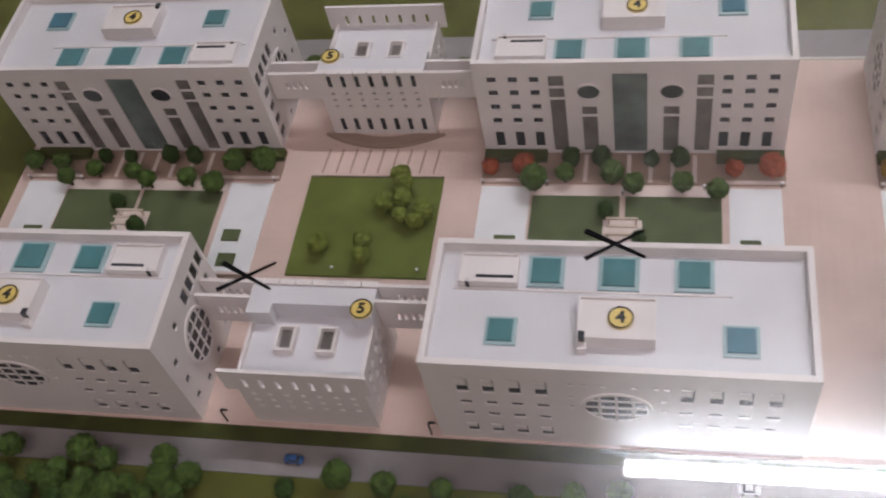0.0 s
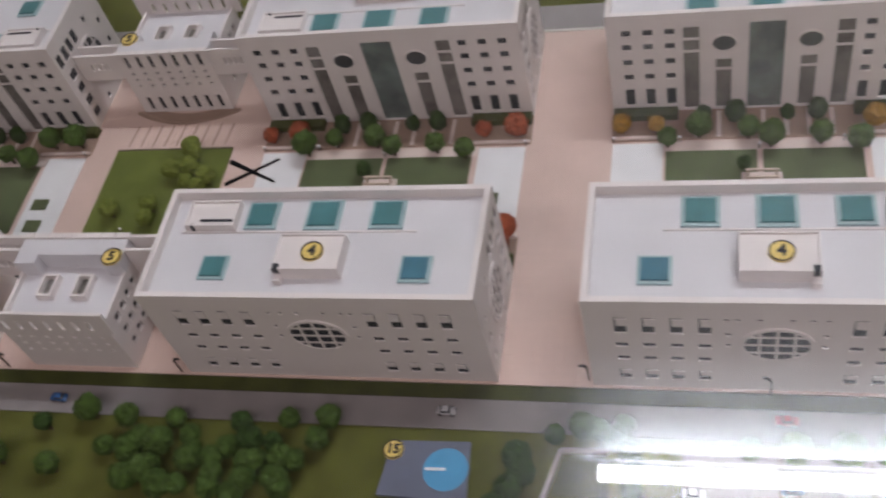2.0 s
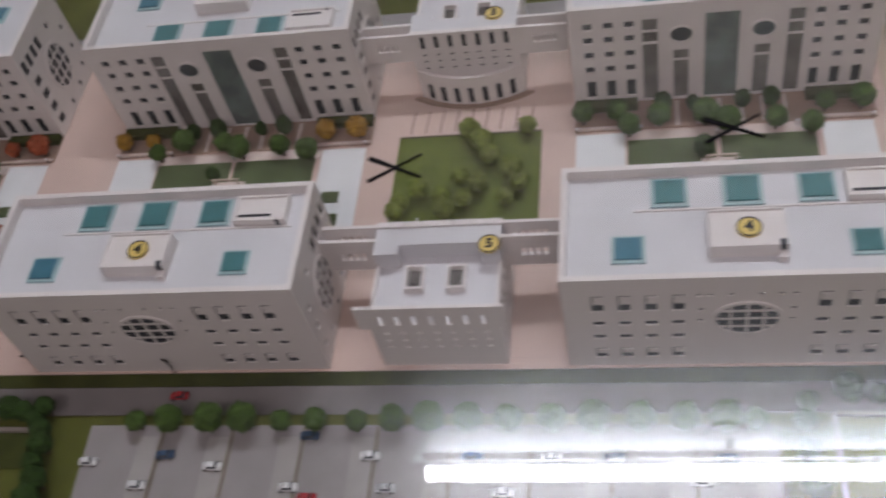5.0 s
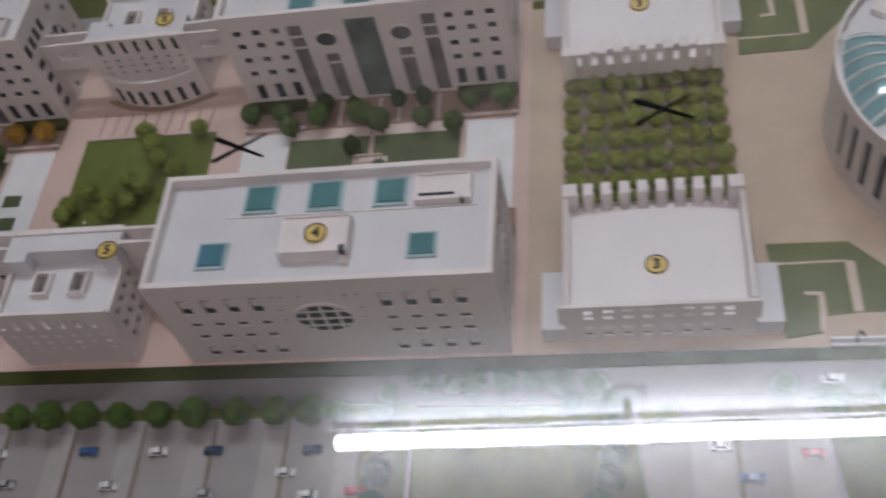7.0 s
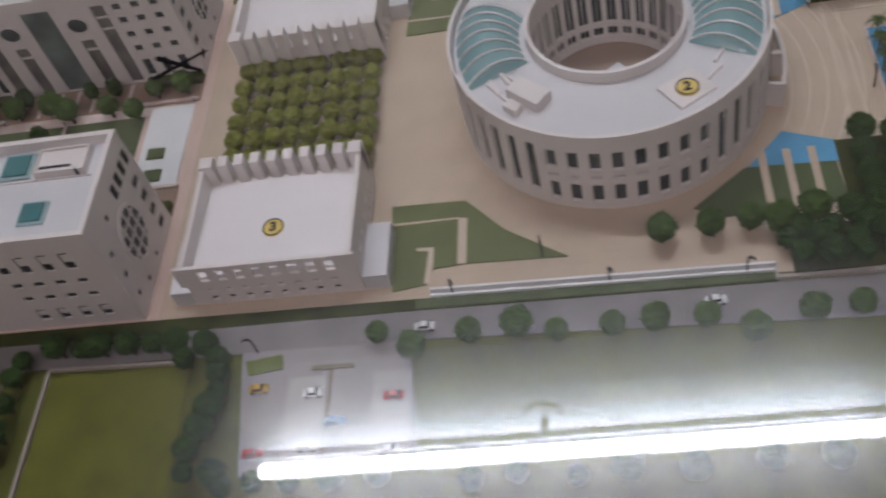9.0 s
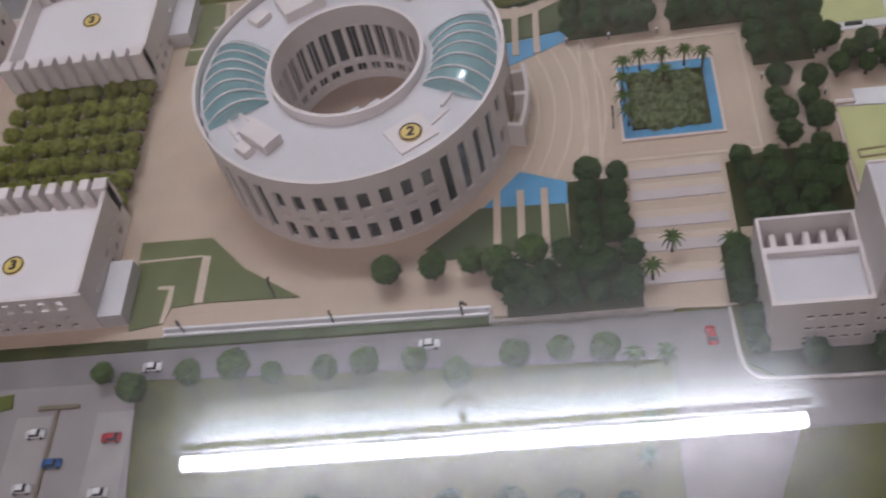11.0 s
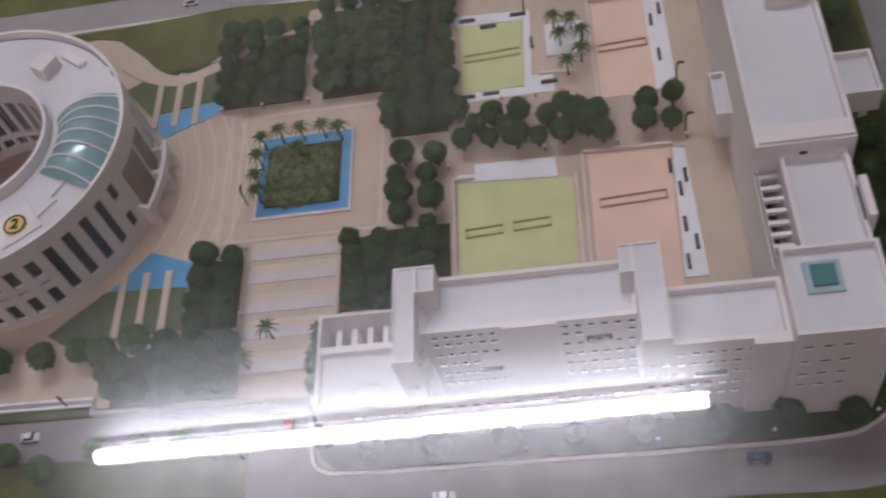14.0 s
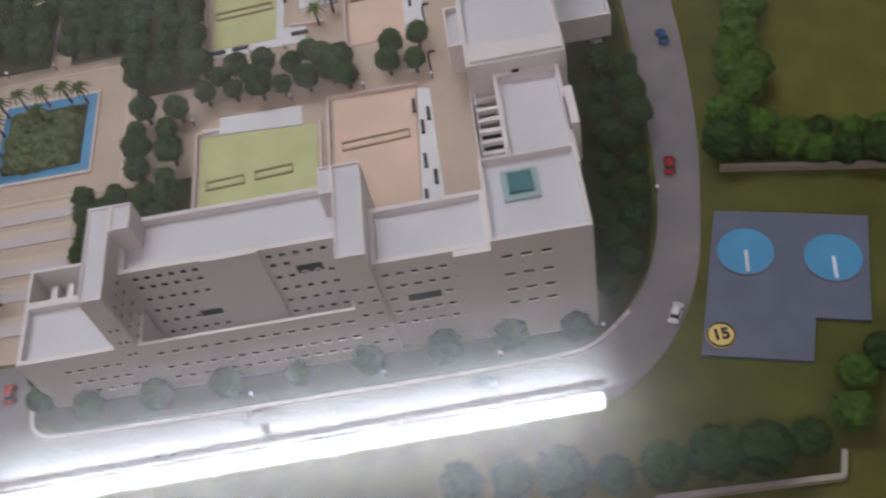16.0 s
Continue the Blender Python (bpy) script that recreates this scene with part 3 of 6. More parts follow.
    # transoms in the tall strips
    for h in strips:
        for z in ((2.05, 1.72) if h[3] > 2 else (1.2,)):
            pane(ob, "white", *P((h[0] + h[2]) / 2, D - 0.05, z), h[2] - h[0], 0.06, 0.05, "transom")

    # round windows: ring, dark pane, bars
    def round_window(cx, cz, rx, rz, face, bars):
        w = new("round_window")
        w.empty_display_size = 0.01
        w.parent = ob
        n = 28

        def at(u, v, d):
            a, b = cx + u, cz + v
            if face == "street":
                return P(a, -d, b)
            if face == "court":
                return P(a, D + d, b)
            return P((0 - d) if face == "west" else (W + d), a, b)

        def loop(r, d):
            return [bm.verts.new(tuple(c * U for c in at(rx * r * math.cos(2 * math.pi * i / n), rz * r * math.sin(2 * math.pi * i / n), d))) for i in range(n)]
        bm = bmesh.new()
        lo, hi = loop(0.97, 0.0), loop(0.97, 0.012)
        bm.faces.new(hi)
        for i in range(n):
            bm.faces.new((lo[i], lo[(i + 1) % n], hi[(i + 1) % n], hi[i]))
        part("pane", bm, M["dark"], w)
        bm = bmesh.new()
        rs = [loop(0.95, 0.0), loop(0.95, 0.035), loop(1.07, 0.035), loop(1.07, 0.0)]
        for j in range(3):
            for i in range(n):
                bm.faces.new((rs[j][i], rs[j][(i + 1) % n], rs[j + 1][(i + 1) % n], rs[j + 1][i]))
        part("frame", bm, M["white"], w)
        for k in range(bars):
            u = (k + 1) / (bars + 1) * 2 - 1
            hh = math.sqrt(1 - u * u)
            for vertical in (True, False):
                bm = bmesh.new()
                if vertical:
                    q = [at(rx * u - 0.022, -rz * hh, 0.0), at(rx * u + 0.022, rz * hh, 0.03)]
                else:
                    q = [at(-rx * hh, rz * u - 0.022, 0.0), at(rx * hh, rz * u + 0.022, 0.026)]
                box(bm, *q[0], *q[1])
                part("bar", bm, M["white"], w)
    round_window(3.25, 1.56, 0.56, 0.47, "street", 3)
    round_window(2.36, 1.95, 0.24, 0.21, "court", 0)
    round_window(4.04, 1.95, 0.24, 0.21, "court", 0)
    round_window(1.22, 1.25, 0.5, 0.62, "west", 3)
    round_window(1.22, 1.25, 0.5, 0.62, "east", 3)

    # on the roof
    RZ = HT - 0.20
    for a, d, s, k in ((1.97, 2.02, 0.64, "sky_pane"), (3.22, 2.02, 0.70, "sky_pane"), (4.48, 2.02, 0.66, "sky_pane"), (1.30, 0.79, 0.54, "sky_pane"), (5.22, 0.77, 0.58, "sky_blue")):
        p = P(a, d, RZ)
        sk = new("skylight")
        sk.empty_display_size = 0.01
        sk.parent = ob
        bm = bmesh.new()
        box(bm, p[0] - s / 2, p[1] - s / 2, RZ, p[0] + s / 2, p[1] + s / 2, RZ + 0.05)
        part("frame", bm, M["sky_frame"], sk)
        bm = bmesh.new()
        s2 = s * 0.78
        box(bm, p[0] - s2 / 2, p[1] - s2 / 2, RZ + 0.05, p[0] + s2 / 2, p[1] + s2 / 2, RZ + 0.09)
        part("pane", bm, M[k], sk)
    bm = bmesh.new()
    q0, q1 = P(0.35, 1.62, RZ), P(5.1, 1.65, RZ + 0.03)
    box(bm, *q0, *q1)
    part("roof_ridge", bm, M["white"], ob)
    bm = bmesh.new()
    q0, q1 = P(2.60, 0.57, RZ), P(3.87, 1.37, RZ + 0.26)
    box(bm, *q0, *q1)
    part("stair_hood", bm, M["white"], ob)
    bm = bmesh.new()
    for a0, b0, a1, b1 in ((2.60, 0.57, 3.87, 0.60), (2.60, 1.34, 3.87, 1.37), (2.60, 0.60, 2.63, 1.34), (3.84, 0.60, 3.87, 1.34)):
        q0, q1 = P(a0, b0, RZ + 0.26), P(a1, b1, RZ + 0.31)
        box(bm, *q0, *q1)
    part("hood_rim", bm, M["white"], ob)
    pane(ob, "dark", *P(2.68, 0.62, RZ + 0.25), 0.11, 0.13, 0.14, "hatch")
    pane(ob, "white", *P(2.68, 0.50, RZ + 0.07), 0.15, 0.13, 0.14, "hatch_step")
    # plant box
    bm = bmesh.new()
    q0, q1 = P(0.46, 1.68, RZ), P(1.50, 2.3, RZ + 0.13)
    box(bm, *q0, *q1)
    part("plant_box", bm, M["white"], ob)
    bm = bmesh.new()
    for a0, b0, a1, b1 in ((0.46, 1.68, 1.50, 1.72), (0.46, 2.26, 1.50, 2.3), (0.46, 1.72, 0.50, 2.26), (1.46, 1.72, 1.50, 2.26)):
        q0, q1 = P(a0, b0, RZ + 0.13), P(a1, b1, RZ + 0.18)
        box(bm, *q0, *q1)
    part("plant_rim", bm, M["white"], ob)
    bm = bmesh.new()
    q0, q1 = P(0.76, 1.80, RZ + 0.13), P(1.42, 1.85, RZ + 0.15)
    box(bm, *q0, *q1)
    part("vent_slot", bm, M["dark"], ob, "dark vent slot")
    p = P(0.62, 1.70, RZ + 0.09)
    pane(ob, "dark", *p, 0.07, 0.07, 0.17, "flue")
    return ob


L4 = "long white five-storey model block with teal skylights on its roof"
BACKY = 6.94
for bx, mx in ((-11.22, True), (0.0, False), (8.19, True), (19.35, True)):
    block_building("residential_block", bx, 0.0, mx, False, L4)
    block_building("residential_block", bx, BACKY, mx, True, L4)
    for yy in (0.98, BACKY + 2.56 - 0.98):
        number_disc("4", bx + (3.3 if not mx else 3.2), yy, 2.82)


def five_building(x, y, my, bulge):
    """Low link block: a tall slotted plate to the street, a sunk roof with two lights, a raised roof to the court, side screens."""
    W, D, HT, RZ, UP = 2.45, 2.1, 2.05, 1.50, 1.93
    ob = thing("link_block", x, y, 0, 0, "low white model block between two long blocks", "building", "low link blocks")

    def P(a, d, z):
        return (a, D - d if my else d, z)

    def block(bm, a0, d0, z0, a1, d1, z1):
        box(bm, *P(a0, d0, z0), *P(a1, d1, z1))
    bm = bmesh.new()
    f1, f2 = [], []
    for i in range(7):
        c = 0.22 + i * 0.32
        f1 += [(c, 1.14, c + 0.1, 1.21), (c, 0.90, c + 0.1, 0.97), (c, 0.66, c + 0.1, 0.73)]
        f2 += [(c, 1.52, c + 0.11, 1.90), (c, 1.30, c + 0.1, 1.38), (c, 1.10, c + 0.1, 1.18), (c, 0.90, c + 0.1, 0.98)]
        f2.append((c, 0.12, c + 0.12, 0.55))
    facade(bm, lambda a, d, z: P(a, d + 0.06, z), 0, W, 0, 1.44, f1, 0.05)
    facade(bm, lambda a, d, z: P(a, D - d, z), 0, W, 0, UP, f2, 0.05)
    side = [(0.4 + (i % 4) * 0.3, 0.4 + (i // 4) * 0.4, 0.58 + (i % 4) * 0.3, 0.6 + (i // 4) * 0.4) for i in range(12)]
    for xx, sg in ((0, 1), (W, -1)):
        facade(bm, lambda a, d, z: P(xx + sg * d, a, z), 0.06, D, 0, RZ + 0.10, side, 0.08)
        block(bm, xx + sg * 0.01, 0.1, RZ - 0.05, xx + sg * 0.07, 1.4, RZ + 0.12)
    part("wall", bm, M["white"], ob)
    # street plate, wider than the body, with slots right through it
    bm = bmesh.new()
    hs = [(0.22 + i * 0.32, 1.53, 0.31 + i * 0.32, 1.82) for i in range(7)]
    facade(bm, lambda a, d, z: P(a, d, z), -0.15, W + 0.14, 1.44, HT, hs, 0.07)
    facade(bm, lambda a, d, z: P(a, 0.07 - d, z), -0.15, W + 0.14, 1.44, HT, hs, 0.0)
    block(bm, -0.15, 0.0, HT, W + 0.14, 0.07, HT + 0.025)
    block(bm, -0.15, 0.002, 1.415, W + 0.14, 0.068, 1.44)
    for a0 in (-0.175, W + 0.14):
        block(bm, a0, 0.0, 1.415, a0 + 0.025, 0.07, HT + 0.025)
    part("street_plate", bm, M["white"], ob, "standing white plate with seven slots")
    for h in f1:
        pane(ob, "dark", *P((h[0] + h[2]) / 2, 0.122, (h[1] + h[3]) / 2), h[2] - h[0] + 0.02, 0.03, h[3] - h[1] + 0.02)
    for h in f2:
        pane(ob, "dark", *P((h[0] + h[2]) / 2, D - 0.062, (h[1] + h[3]) / 2), h[2] - h[0] + 0.02, 0.03, h[3] - h[1] + 0.02)
    for xx, sg in ((0, 1), (W, -1)):
        for h in side:
            pane(ob, "dark", *P(xx + sg * 0.1, (h[0] + h[2]) / 2, (h[1] + h[3]) / 2), 0.03, h[2] - h[0] + 0.02, h[3] - h[1] + 0.02)
    bm = bmesh.new()
    block(bm, 0.07, 0.07, RZ - 0.1, W - 0.07, 1.6, RZ)
    part("roof", bm, M["roof"], ob)
    bm = bmesh.new()
    block(bm, 0.004, 1.57, RZ - 0.1, W - 0.004, D - 0.13, UP)
    block(bm, 0.004, 1.35, RZ - 0.1, 0.48, 1.57, UP)
    block(bm, W - 0.38, 1.35, RZ - 0.1, W - 0.004, 1.57, UP)
    part("upper_roof", bm, M["roof"], ob, "raised white roof section")
    for i in range(8):
        a0, a1 = max(0.0, -0.09 + i * 0.32 + 0.004), min(W, 0.21 + i * 0.32)
        bm = bmesh.new()
        block(bm, a0, D - 0.125, UP, a1, D, UP + 0.05)
        part("crenel", bm, M["white"], ob)
    for a in (0.62, 1.42):
        sk = new("roof_light")
        sk.empty_display_size = 0.01
        sk.parent = ob
        bm = bmesh.new()
        for u0, v0, u1, v1 in ((0, 0, 0.36, 0.05), (0, 0.5, 0.36, 0.55), (0, 0.05, 0.05, 0.5), (0.31, 0.05, 0.36, 0.5)):
            block(bm, a + u0, 0.73 + v0, RZ, a + u1, 0.73 + v1, RZ + 0.17)
        part("frame", bm, M["white"], sk)
        bm = bmesh.new()
        block(bm, a + 0.05, 0.78, RZ, a + 0.31, 1.23, RZ + 0.04)
        part("pane", bm, M["grey_glass"], sk)
    # link screens towards the long blocks, with arched holes
    for xa, xb in ((-1.12, 0.0), (W, W + 1.08)):
        for d0, z0 in ((1.66, 1.08), (D - 0.1, 1.2)):
            bm = bmesh.new()
            hs = [(xa + 0.34 + 0.14 * k, z0 + 0.28, xa + 0.42 + 0.14 * k, z0 + 0.50) for k in range(4)]
            facade(bm, lambda a, d, z: P(a, d0 + d, z), xa, xb, z0, UP, hs, 0.07)
            facade(bm, lambda a, d, z: P(a, d0 + 0.07 - d, z), xa, xb, z0, UP, hs, 0.0)
            block(bm, xa, d0, UP, xb, d0 + 0.07, UP + 0.02)
            block(bm, xa, d0, z0 - 0.02, xb, d0 + 0.07, z0)
            part("link_screen", bm, M["white"], ob, "thin white screen wall with small openings")
    if bulge:
        R, SAG = 2.3, 0.36
        cyl = P(W / 2, D + SAG - R, 0)
        half = math.degrees(math.asin(W / 2 / R))
        mid = 270 if my else 90
        bm = bmesh.new()
        ring(bm, cyl[0], cyl[1], 0.0, 0.66, R - 0.34, R - 0.03, mid - half, mid + half, 24)
        part("curved_bay", bm, M["white"], ob)
        bm = bmesh.new()
        ring(bm, cyl[0], cyl[1], 0.66, 0.90, R - 0.08, R, mid - half, mid + half, 24)
        part("balcony_rim", bm, M["white"], ob)
        for i in range(7):
            a = radians(mid - half * 0.78 + i * half * 1.56 / 6)
            w = pane(ob, "dark", cyl[0] + (R - 0.03) * math.cos(a), cyl[1] + (R - 0.03) * math.sin(a), 0.34, 0.03, 0.13, 0.44)
            w.rotation_euler = (0, 0, a)
    return ob


for fx in (-3.85, 15.54):
    bm = bmesh.new()
    ring(bm, fx + 1.4, 9.75, 0.03, 0.05, 2.62, 2.72, 238, 302, 24)
    ring(bm, fx + 1.4, 9.75, 0.03, 0.045, 2.35, 2.60, 240, 300, 24)
    tagged(part("curved_step", bm, M["brown"]), "curved brown step before the entrance", "step", "", "structure")
for fx, fb in ((-3.85, False), (15.54, True)):
    five_building(fx + 0.18, 0.0, False, False)
    five_building(fx + 0.18, 7.5, True, fb)
    number_disc("5", fx + 2.42, 1.50, 1.94)
    number_disc("5", fx + (2.1 if fb else 0.42), 8.08, 1.94)


def hall(x, y, my):
    """Low assembly hall with a slotted parapet and a row of fins."""
    W, D, HT = 3.4, 2.7, 1.16
    ob = thing("assembly_hall", x, y, 0, 0, "low white model hall with fins and a slotted parapet", "building", "assembly halls")

    def P(a, d, z):
        return (a, D - d if my else d, z)
    bm = bmesh.new()
    hs, lo = [], []
    for i in range(8):
        c = 0.34 + i * 0.355
        hs.append((c, 0.76, c + 0.18, 1.06))
        lo.append((c, 0.42, c + 0.15, 0.52))
        lo.append((c, 0.14, c + 0.15, 0.28))
    facade(bm, lambda a, d, z: P(a, d, z), 0, W, 0, HT, hs + lo, 0.06)
    facade(bm, lambda a, d, z: P(a, 0.06 - d, z), 0.1, W - 0.1, 0.66, HT, hs, 0.0)
    back = [(0.34 + i * 0.355, 0.08, 0.46 + i * 0.355, 0.42) for i in range(8) if i not in (3, 4)] + [(1.38, 0.08, 2.02, 0.36)]
    facade(bm, lambda a, d, z: P(a, D - d, z), 0, W, 0, 0.7, back, 0.1)
    side = [(0.5 + (i % 5) * 0.4, 0.2 + 0.35 * (i // 5), 0.66 + (i % 5) * 0.4, 0.36 + 0.35 * (i // 5)) for i in range(10)]
    for xx, sg in ((0, 1), (W, -1)):
        facade(bm, lambda a, d, z: P(xx + sg * d, a, z), 0, D, 0, HT, side, 0.08)
        q0, q1 = P(xx + sg * 0.012, 0.1, 0.6), P(xx + sg * 0.1, D, HT)
        box(bm, *q0, *q1)
    q0, q1 = P(-0.11, 0.0, HT), P(W + 0.06, 0.07, HT + 0.02)
    box(bm, *q0, *q1)
    for a0, a1 in ((-0.11, 0.0), (W, W + 0.06)):
        box(bm, *P(a0, 0.0, 0.62), *P(a1, 0.07, HT))
    part("wall", bm, M["white"], ob)
    for h in lo:
        pane(ob, "dark", *P((h[0] + h[2]) / 2, 0.075, (h[1] + h[3]) / 2), h[2] - h[0] + 0.02, 0.03, h[3] - h[1] + 0.02)
    for h in back:
        pane(ob, "dark", *P((h[0] + h[2]) / 2, D - 0.10, (h[1] + h[3]) / 2), h[2] - h[0] + 0.02, 0.03, h[3] - h[1] + 0.02)
    for xx, sg in ((0, 1), (W, -1)):
        for h in side:
            pane(ob, "dark", *P(xx + sg * 0.1, (h[0] + h[2]) / 2, (h[1] + h[3]) / 2), 0.03, h[2] - h[0] + 0.02, h[3] - h[1] + 0.02)
    # gently arched roof
    bm = bmesh.new()
    n = 12
    rows = []
    for i in range(n + 1):
        a = 0.1 + (W - 0.2) * i / n
        z = 0.76 + 0.16 * math.sin(math.pi * i / n)
        rows.append([bm.verts.new(tuple(c * U for c in P(a, d, h))) for d, h in ((0.07, z), (D - 0.37, z), (D - 0.37, 0.6), (0.07, 0.6))])
    for p, q in zip(rows, rows[1:]):
        for k in range(4):
            bm.faces.new((p[k], q[k], q[(k + 1) % 4], p[(k + 1) % 4]))
    bm.faces.new(rows[0])
    bm.faces.new(rows[-1][::-1])
    part("roof", bm, M["hall_roof"], ob, "plain white arched roof")
    bm = bmesh.new()
    q0, q1 = P(0.1, D - 0.36, 0.6), P(W - 0.1, D - 0.1, 0.7)
    box(bm, *q0, *q1)
    part("back_parapet", bm, M["white"], ob)
    for i in range(10):
        a = 0.04 + i * 0.347
        w = 0.2
        bm = bmesh.new()
        if i in (0, 9):
            w = 0.28
            a = 0.0 if i == 0 else W - 0.28
        q0, q1 = P(a, D - 0.2, 0.5), P(a + w, D + 0.09, 1.24)
        box(bm, *q0, *q1)
        part("fin", bm, M["white"], ob)
    for a0, a1 in ((-0.46, -0.02), (W + 0.02, W + 0.50)):
        bm = bmesh.new()
        q = [P(a0, 0.02, 0), P(a1, 0.02, 0), P(a1, 1.3, 0), P(a0, 1.3, 0)]
        prism(bm, [c[:2] for c in q], 0, 0.42)
        part("side_ramp", bm, M["roof"], ob, "low white side ramp")
    return ob


hall(26.8, 0.22, False)
hall(26.8, 6.6, True)
number_disc("3", 28.5, 1.25, 0.91)
number_disc("3", 28.5, 6.6 + 2.7 - 1.05, 0.91)


def ring_building():
    X, Y, RO, RI, HT = 35.15, 4.72, 3.12, 1.5, 1.98
    ob = thing("ring_building", X, Y, 0, 0, "round white ring building with two glazed roof vaults", "building")
    # outer and inner walls cut into bays, with recessed windows
    bm = bmesh.new()
    n = 94

    def strip(r, r2, z0, z1, skip):
        for i in range(n):
            a, b = 2 * math.pi * i / n, 2 * math.pi * (i + 1) / n
            zs = [z0]
            gaps = skip(i)
            for g in gaps:
                zs += list(g)
            zs.append(z1)
            for k in range(0, len(zs), 2):
                bm.faces.new([bm.verts.new((r * math.cos(t) * U, r * math.sin(t) * U, z * U)) for t, z in ((a, zs[k]), (b, zs[k]), (b, zs[k + 1]), (a, zs[k + 1]))])
            for g in gaps:
                pts = [(a, g[0]), (b, g[0]), (b, g[1]), (a, g[1])]
                for j in range(4):
                    p, q = pts[j], pts[(j + 1) % 4]
                    bm.faces.new([bm.verts.new((rr * math.cos(t[0]) * U, rr * math.sin(t[0]) * U, t[1] * U)) for t, rr in ((p, r), (q, r), (q, r2), (p, r2))])
    outer_w, inner_w = [], []

    def outer(i):
        deg = (i + 0.5) * 360 / n
        if i % 2:
            return []
        if 243 <= deg <= 304:
            g = [(0.22, 0.72), (0.88, 0.97), (1.12, 1.60)]
        elif 338 < deg <= 344:
            g = [(0.34, 0.8), (1.2, 1.66)]
        elif 193 <= deg < 240 or 307 < deg <= 337 or 11 < deg < 46 or 134 < deg < 166:
            g = [(0.34, 1.66)]
        elif 60 < deg < 120:
            g = [(0.28, 0.70), (1.12, 1.56)]
        else:
            return []
        outer_w.append((i, g))
        return g

    def inner(i):
        if i % 3 == 2:
            return []
        g = [(0.25, 0.5), (0.62, 1.55)]
        inner_w.append((i, g))
        return g
    strip(RO, RO - 0.08, 0, HT, outer)
    strip(RI, RI + 0.08, 0, HT, inner)
    bmesh.ops.remove_doubles(bm, verts=bm.verts, dist=1e-6)
    part("wall", bm, M["white"], ob)
    for ws, r, k in ((outer_w, RO - 0.09, "dark"), (inner_w, RI + 0.09, "dark")):
        for i, g in ws:
            a = 2 * math.pi * (i + 0.5) / n
            w = 2 * r * math.tan(math.pi / n) + 0.03
            for z0, z1 in g:
                p = pane(ob, k, r * math.cos(a), r * math.sin(a), (z0 + z1) / 2, 0.03, w, z1 - z0 + 0.02)
                p.rotation_euler = (0, 0, a)
    bm = bmesh.new()
    ring(bm, 0, 0, HT - 0.24, HT - 0.14, RI + 0.08, RO - 0.09, n=96)
    part("roof", bm, M["roof"], ob)
    for r0, r1 in ((RO - 0.06, RO + 0.005), (RI - 0.005, RI + 0.07)):
        bm = bmesh.new()
        ring(bm, 0, 0, HT - 0.15, HT + (0.04 if r0 > 2 else 0.10), r0, r1, n=96)
        part("parapet", bm, M["white"], ob)
    # glazed vaults on both sides, with white ribs
    for mid in (183, -3):
        v = new("glazed_vault")
        v.empty_display_size = 0.01
        v.parent = ob
        bm = bmesh.new()
        na, nr = 20, 8
        g = []
        for i in range(na + 1):
            a = radians(mid - 24 + 48 * i / na)
            g.append([])
            for j in range(nr + 1):
                r = RI + 0.2 + (RO - RI - 0.36) * j / nr
                z = HT - 0.14 + (0.24 + 0.14 * math.sin(math.pi * i / na)) * math.sin(math.pi * j / nr) ** 0.8
                g[-1].append(bm.verts.new((r * math.cos(a) * U, r * math.sin(a) * U, z * U)))
        for i in range(na):
            for j in range(nr):
                bm.faces.new((g[i][j], g[i + 1][j], g[i + 1][j + 1], g[i][j + 1]))
        bm.faces.new(g[0])
        bm.faces.new(g[-1][::-1])
        part("glazing", bm, M["vault"], v, "teal tinted glazing", smooth=True)
        for i in range(7):
            u = (i + 0.35) / 6.7
            a = radians(mid - 24 + 48 * u)
            bm = bmesh.new()
            prev = None
            for j in range(nr + 1):
                r = RI + 0.2 + (RO - RI - 0.36) * j / nr
                z = HT - 0.13 + (0.24 + 0.14 * math.sin(math.pi * u)) * math.sin(math.pi * j / nr) ** 0.8
                c, s = math.cos(a), math.sin(a)
                quad = [bm.verts.new(((r * c - o * s) * U, (r * s + o * c) * U, (z + h) * U)) for o, h in ((-0.018, 0), (0.018, 0), (0.018, 0.03), (-0.018, 0.03))]
                if prev:
                    for k in range(4):
                        bm.faces.new((prev[k], prev[(k + 1) % 4], quad[(k + 1) % 4], quad[k]))
                prev = quad
            part("rib", bm, M["marble"], v, "white curved rib")
    # plant on the roof
    RZ = HT - 0.14
    for deg, r, sx, sy, h, nm in ((229, 2.32, 0.75, 0.42, 0.24, "roof_plant"), (228, 2.72, 0.3, 0.22, 0.17, "roof_plant"), (216, 2.62, 0.7, 0.05, 0.07, "roof_kerb"), (217, 2.2, 0.6, 0.05, 0.07, "roof_kerb"), (208, 2.3, 0.6, 0.08, 0.08, "roof_kerb"), (210, 2.55, 0.6, 0.06, 0.05, "roof_kerb"),
                                  (120, 2.3, 0.9, 0.7, 0.24, "roof_plant"), (140, 2.6, 0.4, 0.3, 0.16, "roof_plant"), (60, 2.25, 0.4, 0.45, 0.3, "roof_plant"), (52, 2.7, 0.6, 0.2, 0.12, "roof_kerb"),
                                  (330, 2.35, 0.5, 0.06, 0.06, "roof_kerb"), (304, 2.4, 0.8, 0.7, 0.05, "marker_plinth"), (318, 2.5, 0.5, 0.05, 0.05, "roof_kerb")):
        bm = bmesh.new()
        box(bm, -sx / 2, -sy / 2, 0, sx / 2, sy / 2, h)
        p = part(nm, bm, M["white"], ob)
        a = radians(deg)
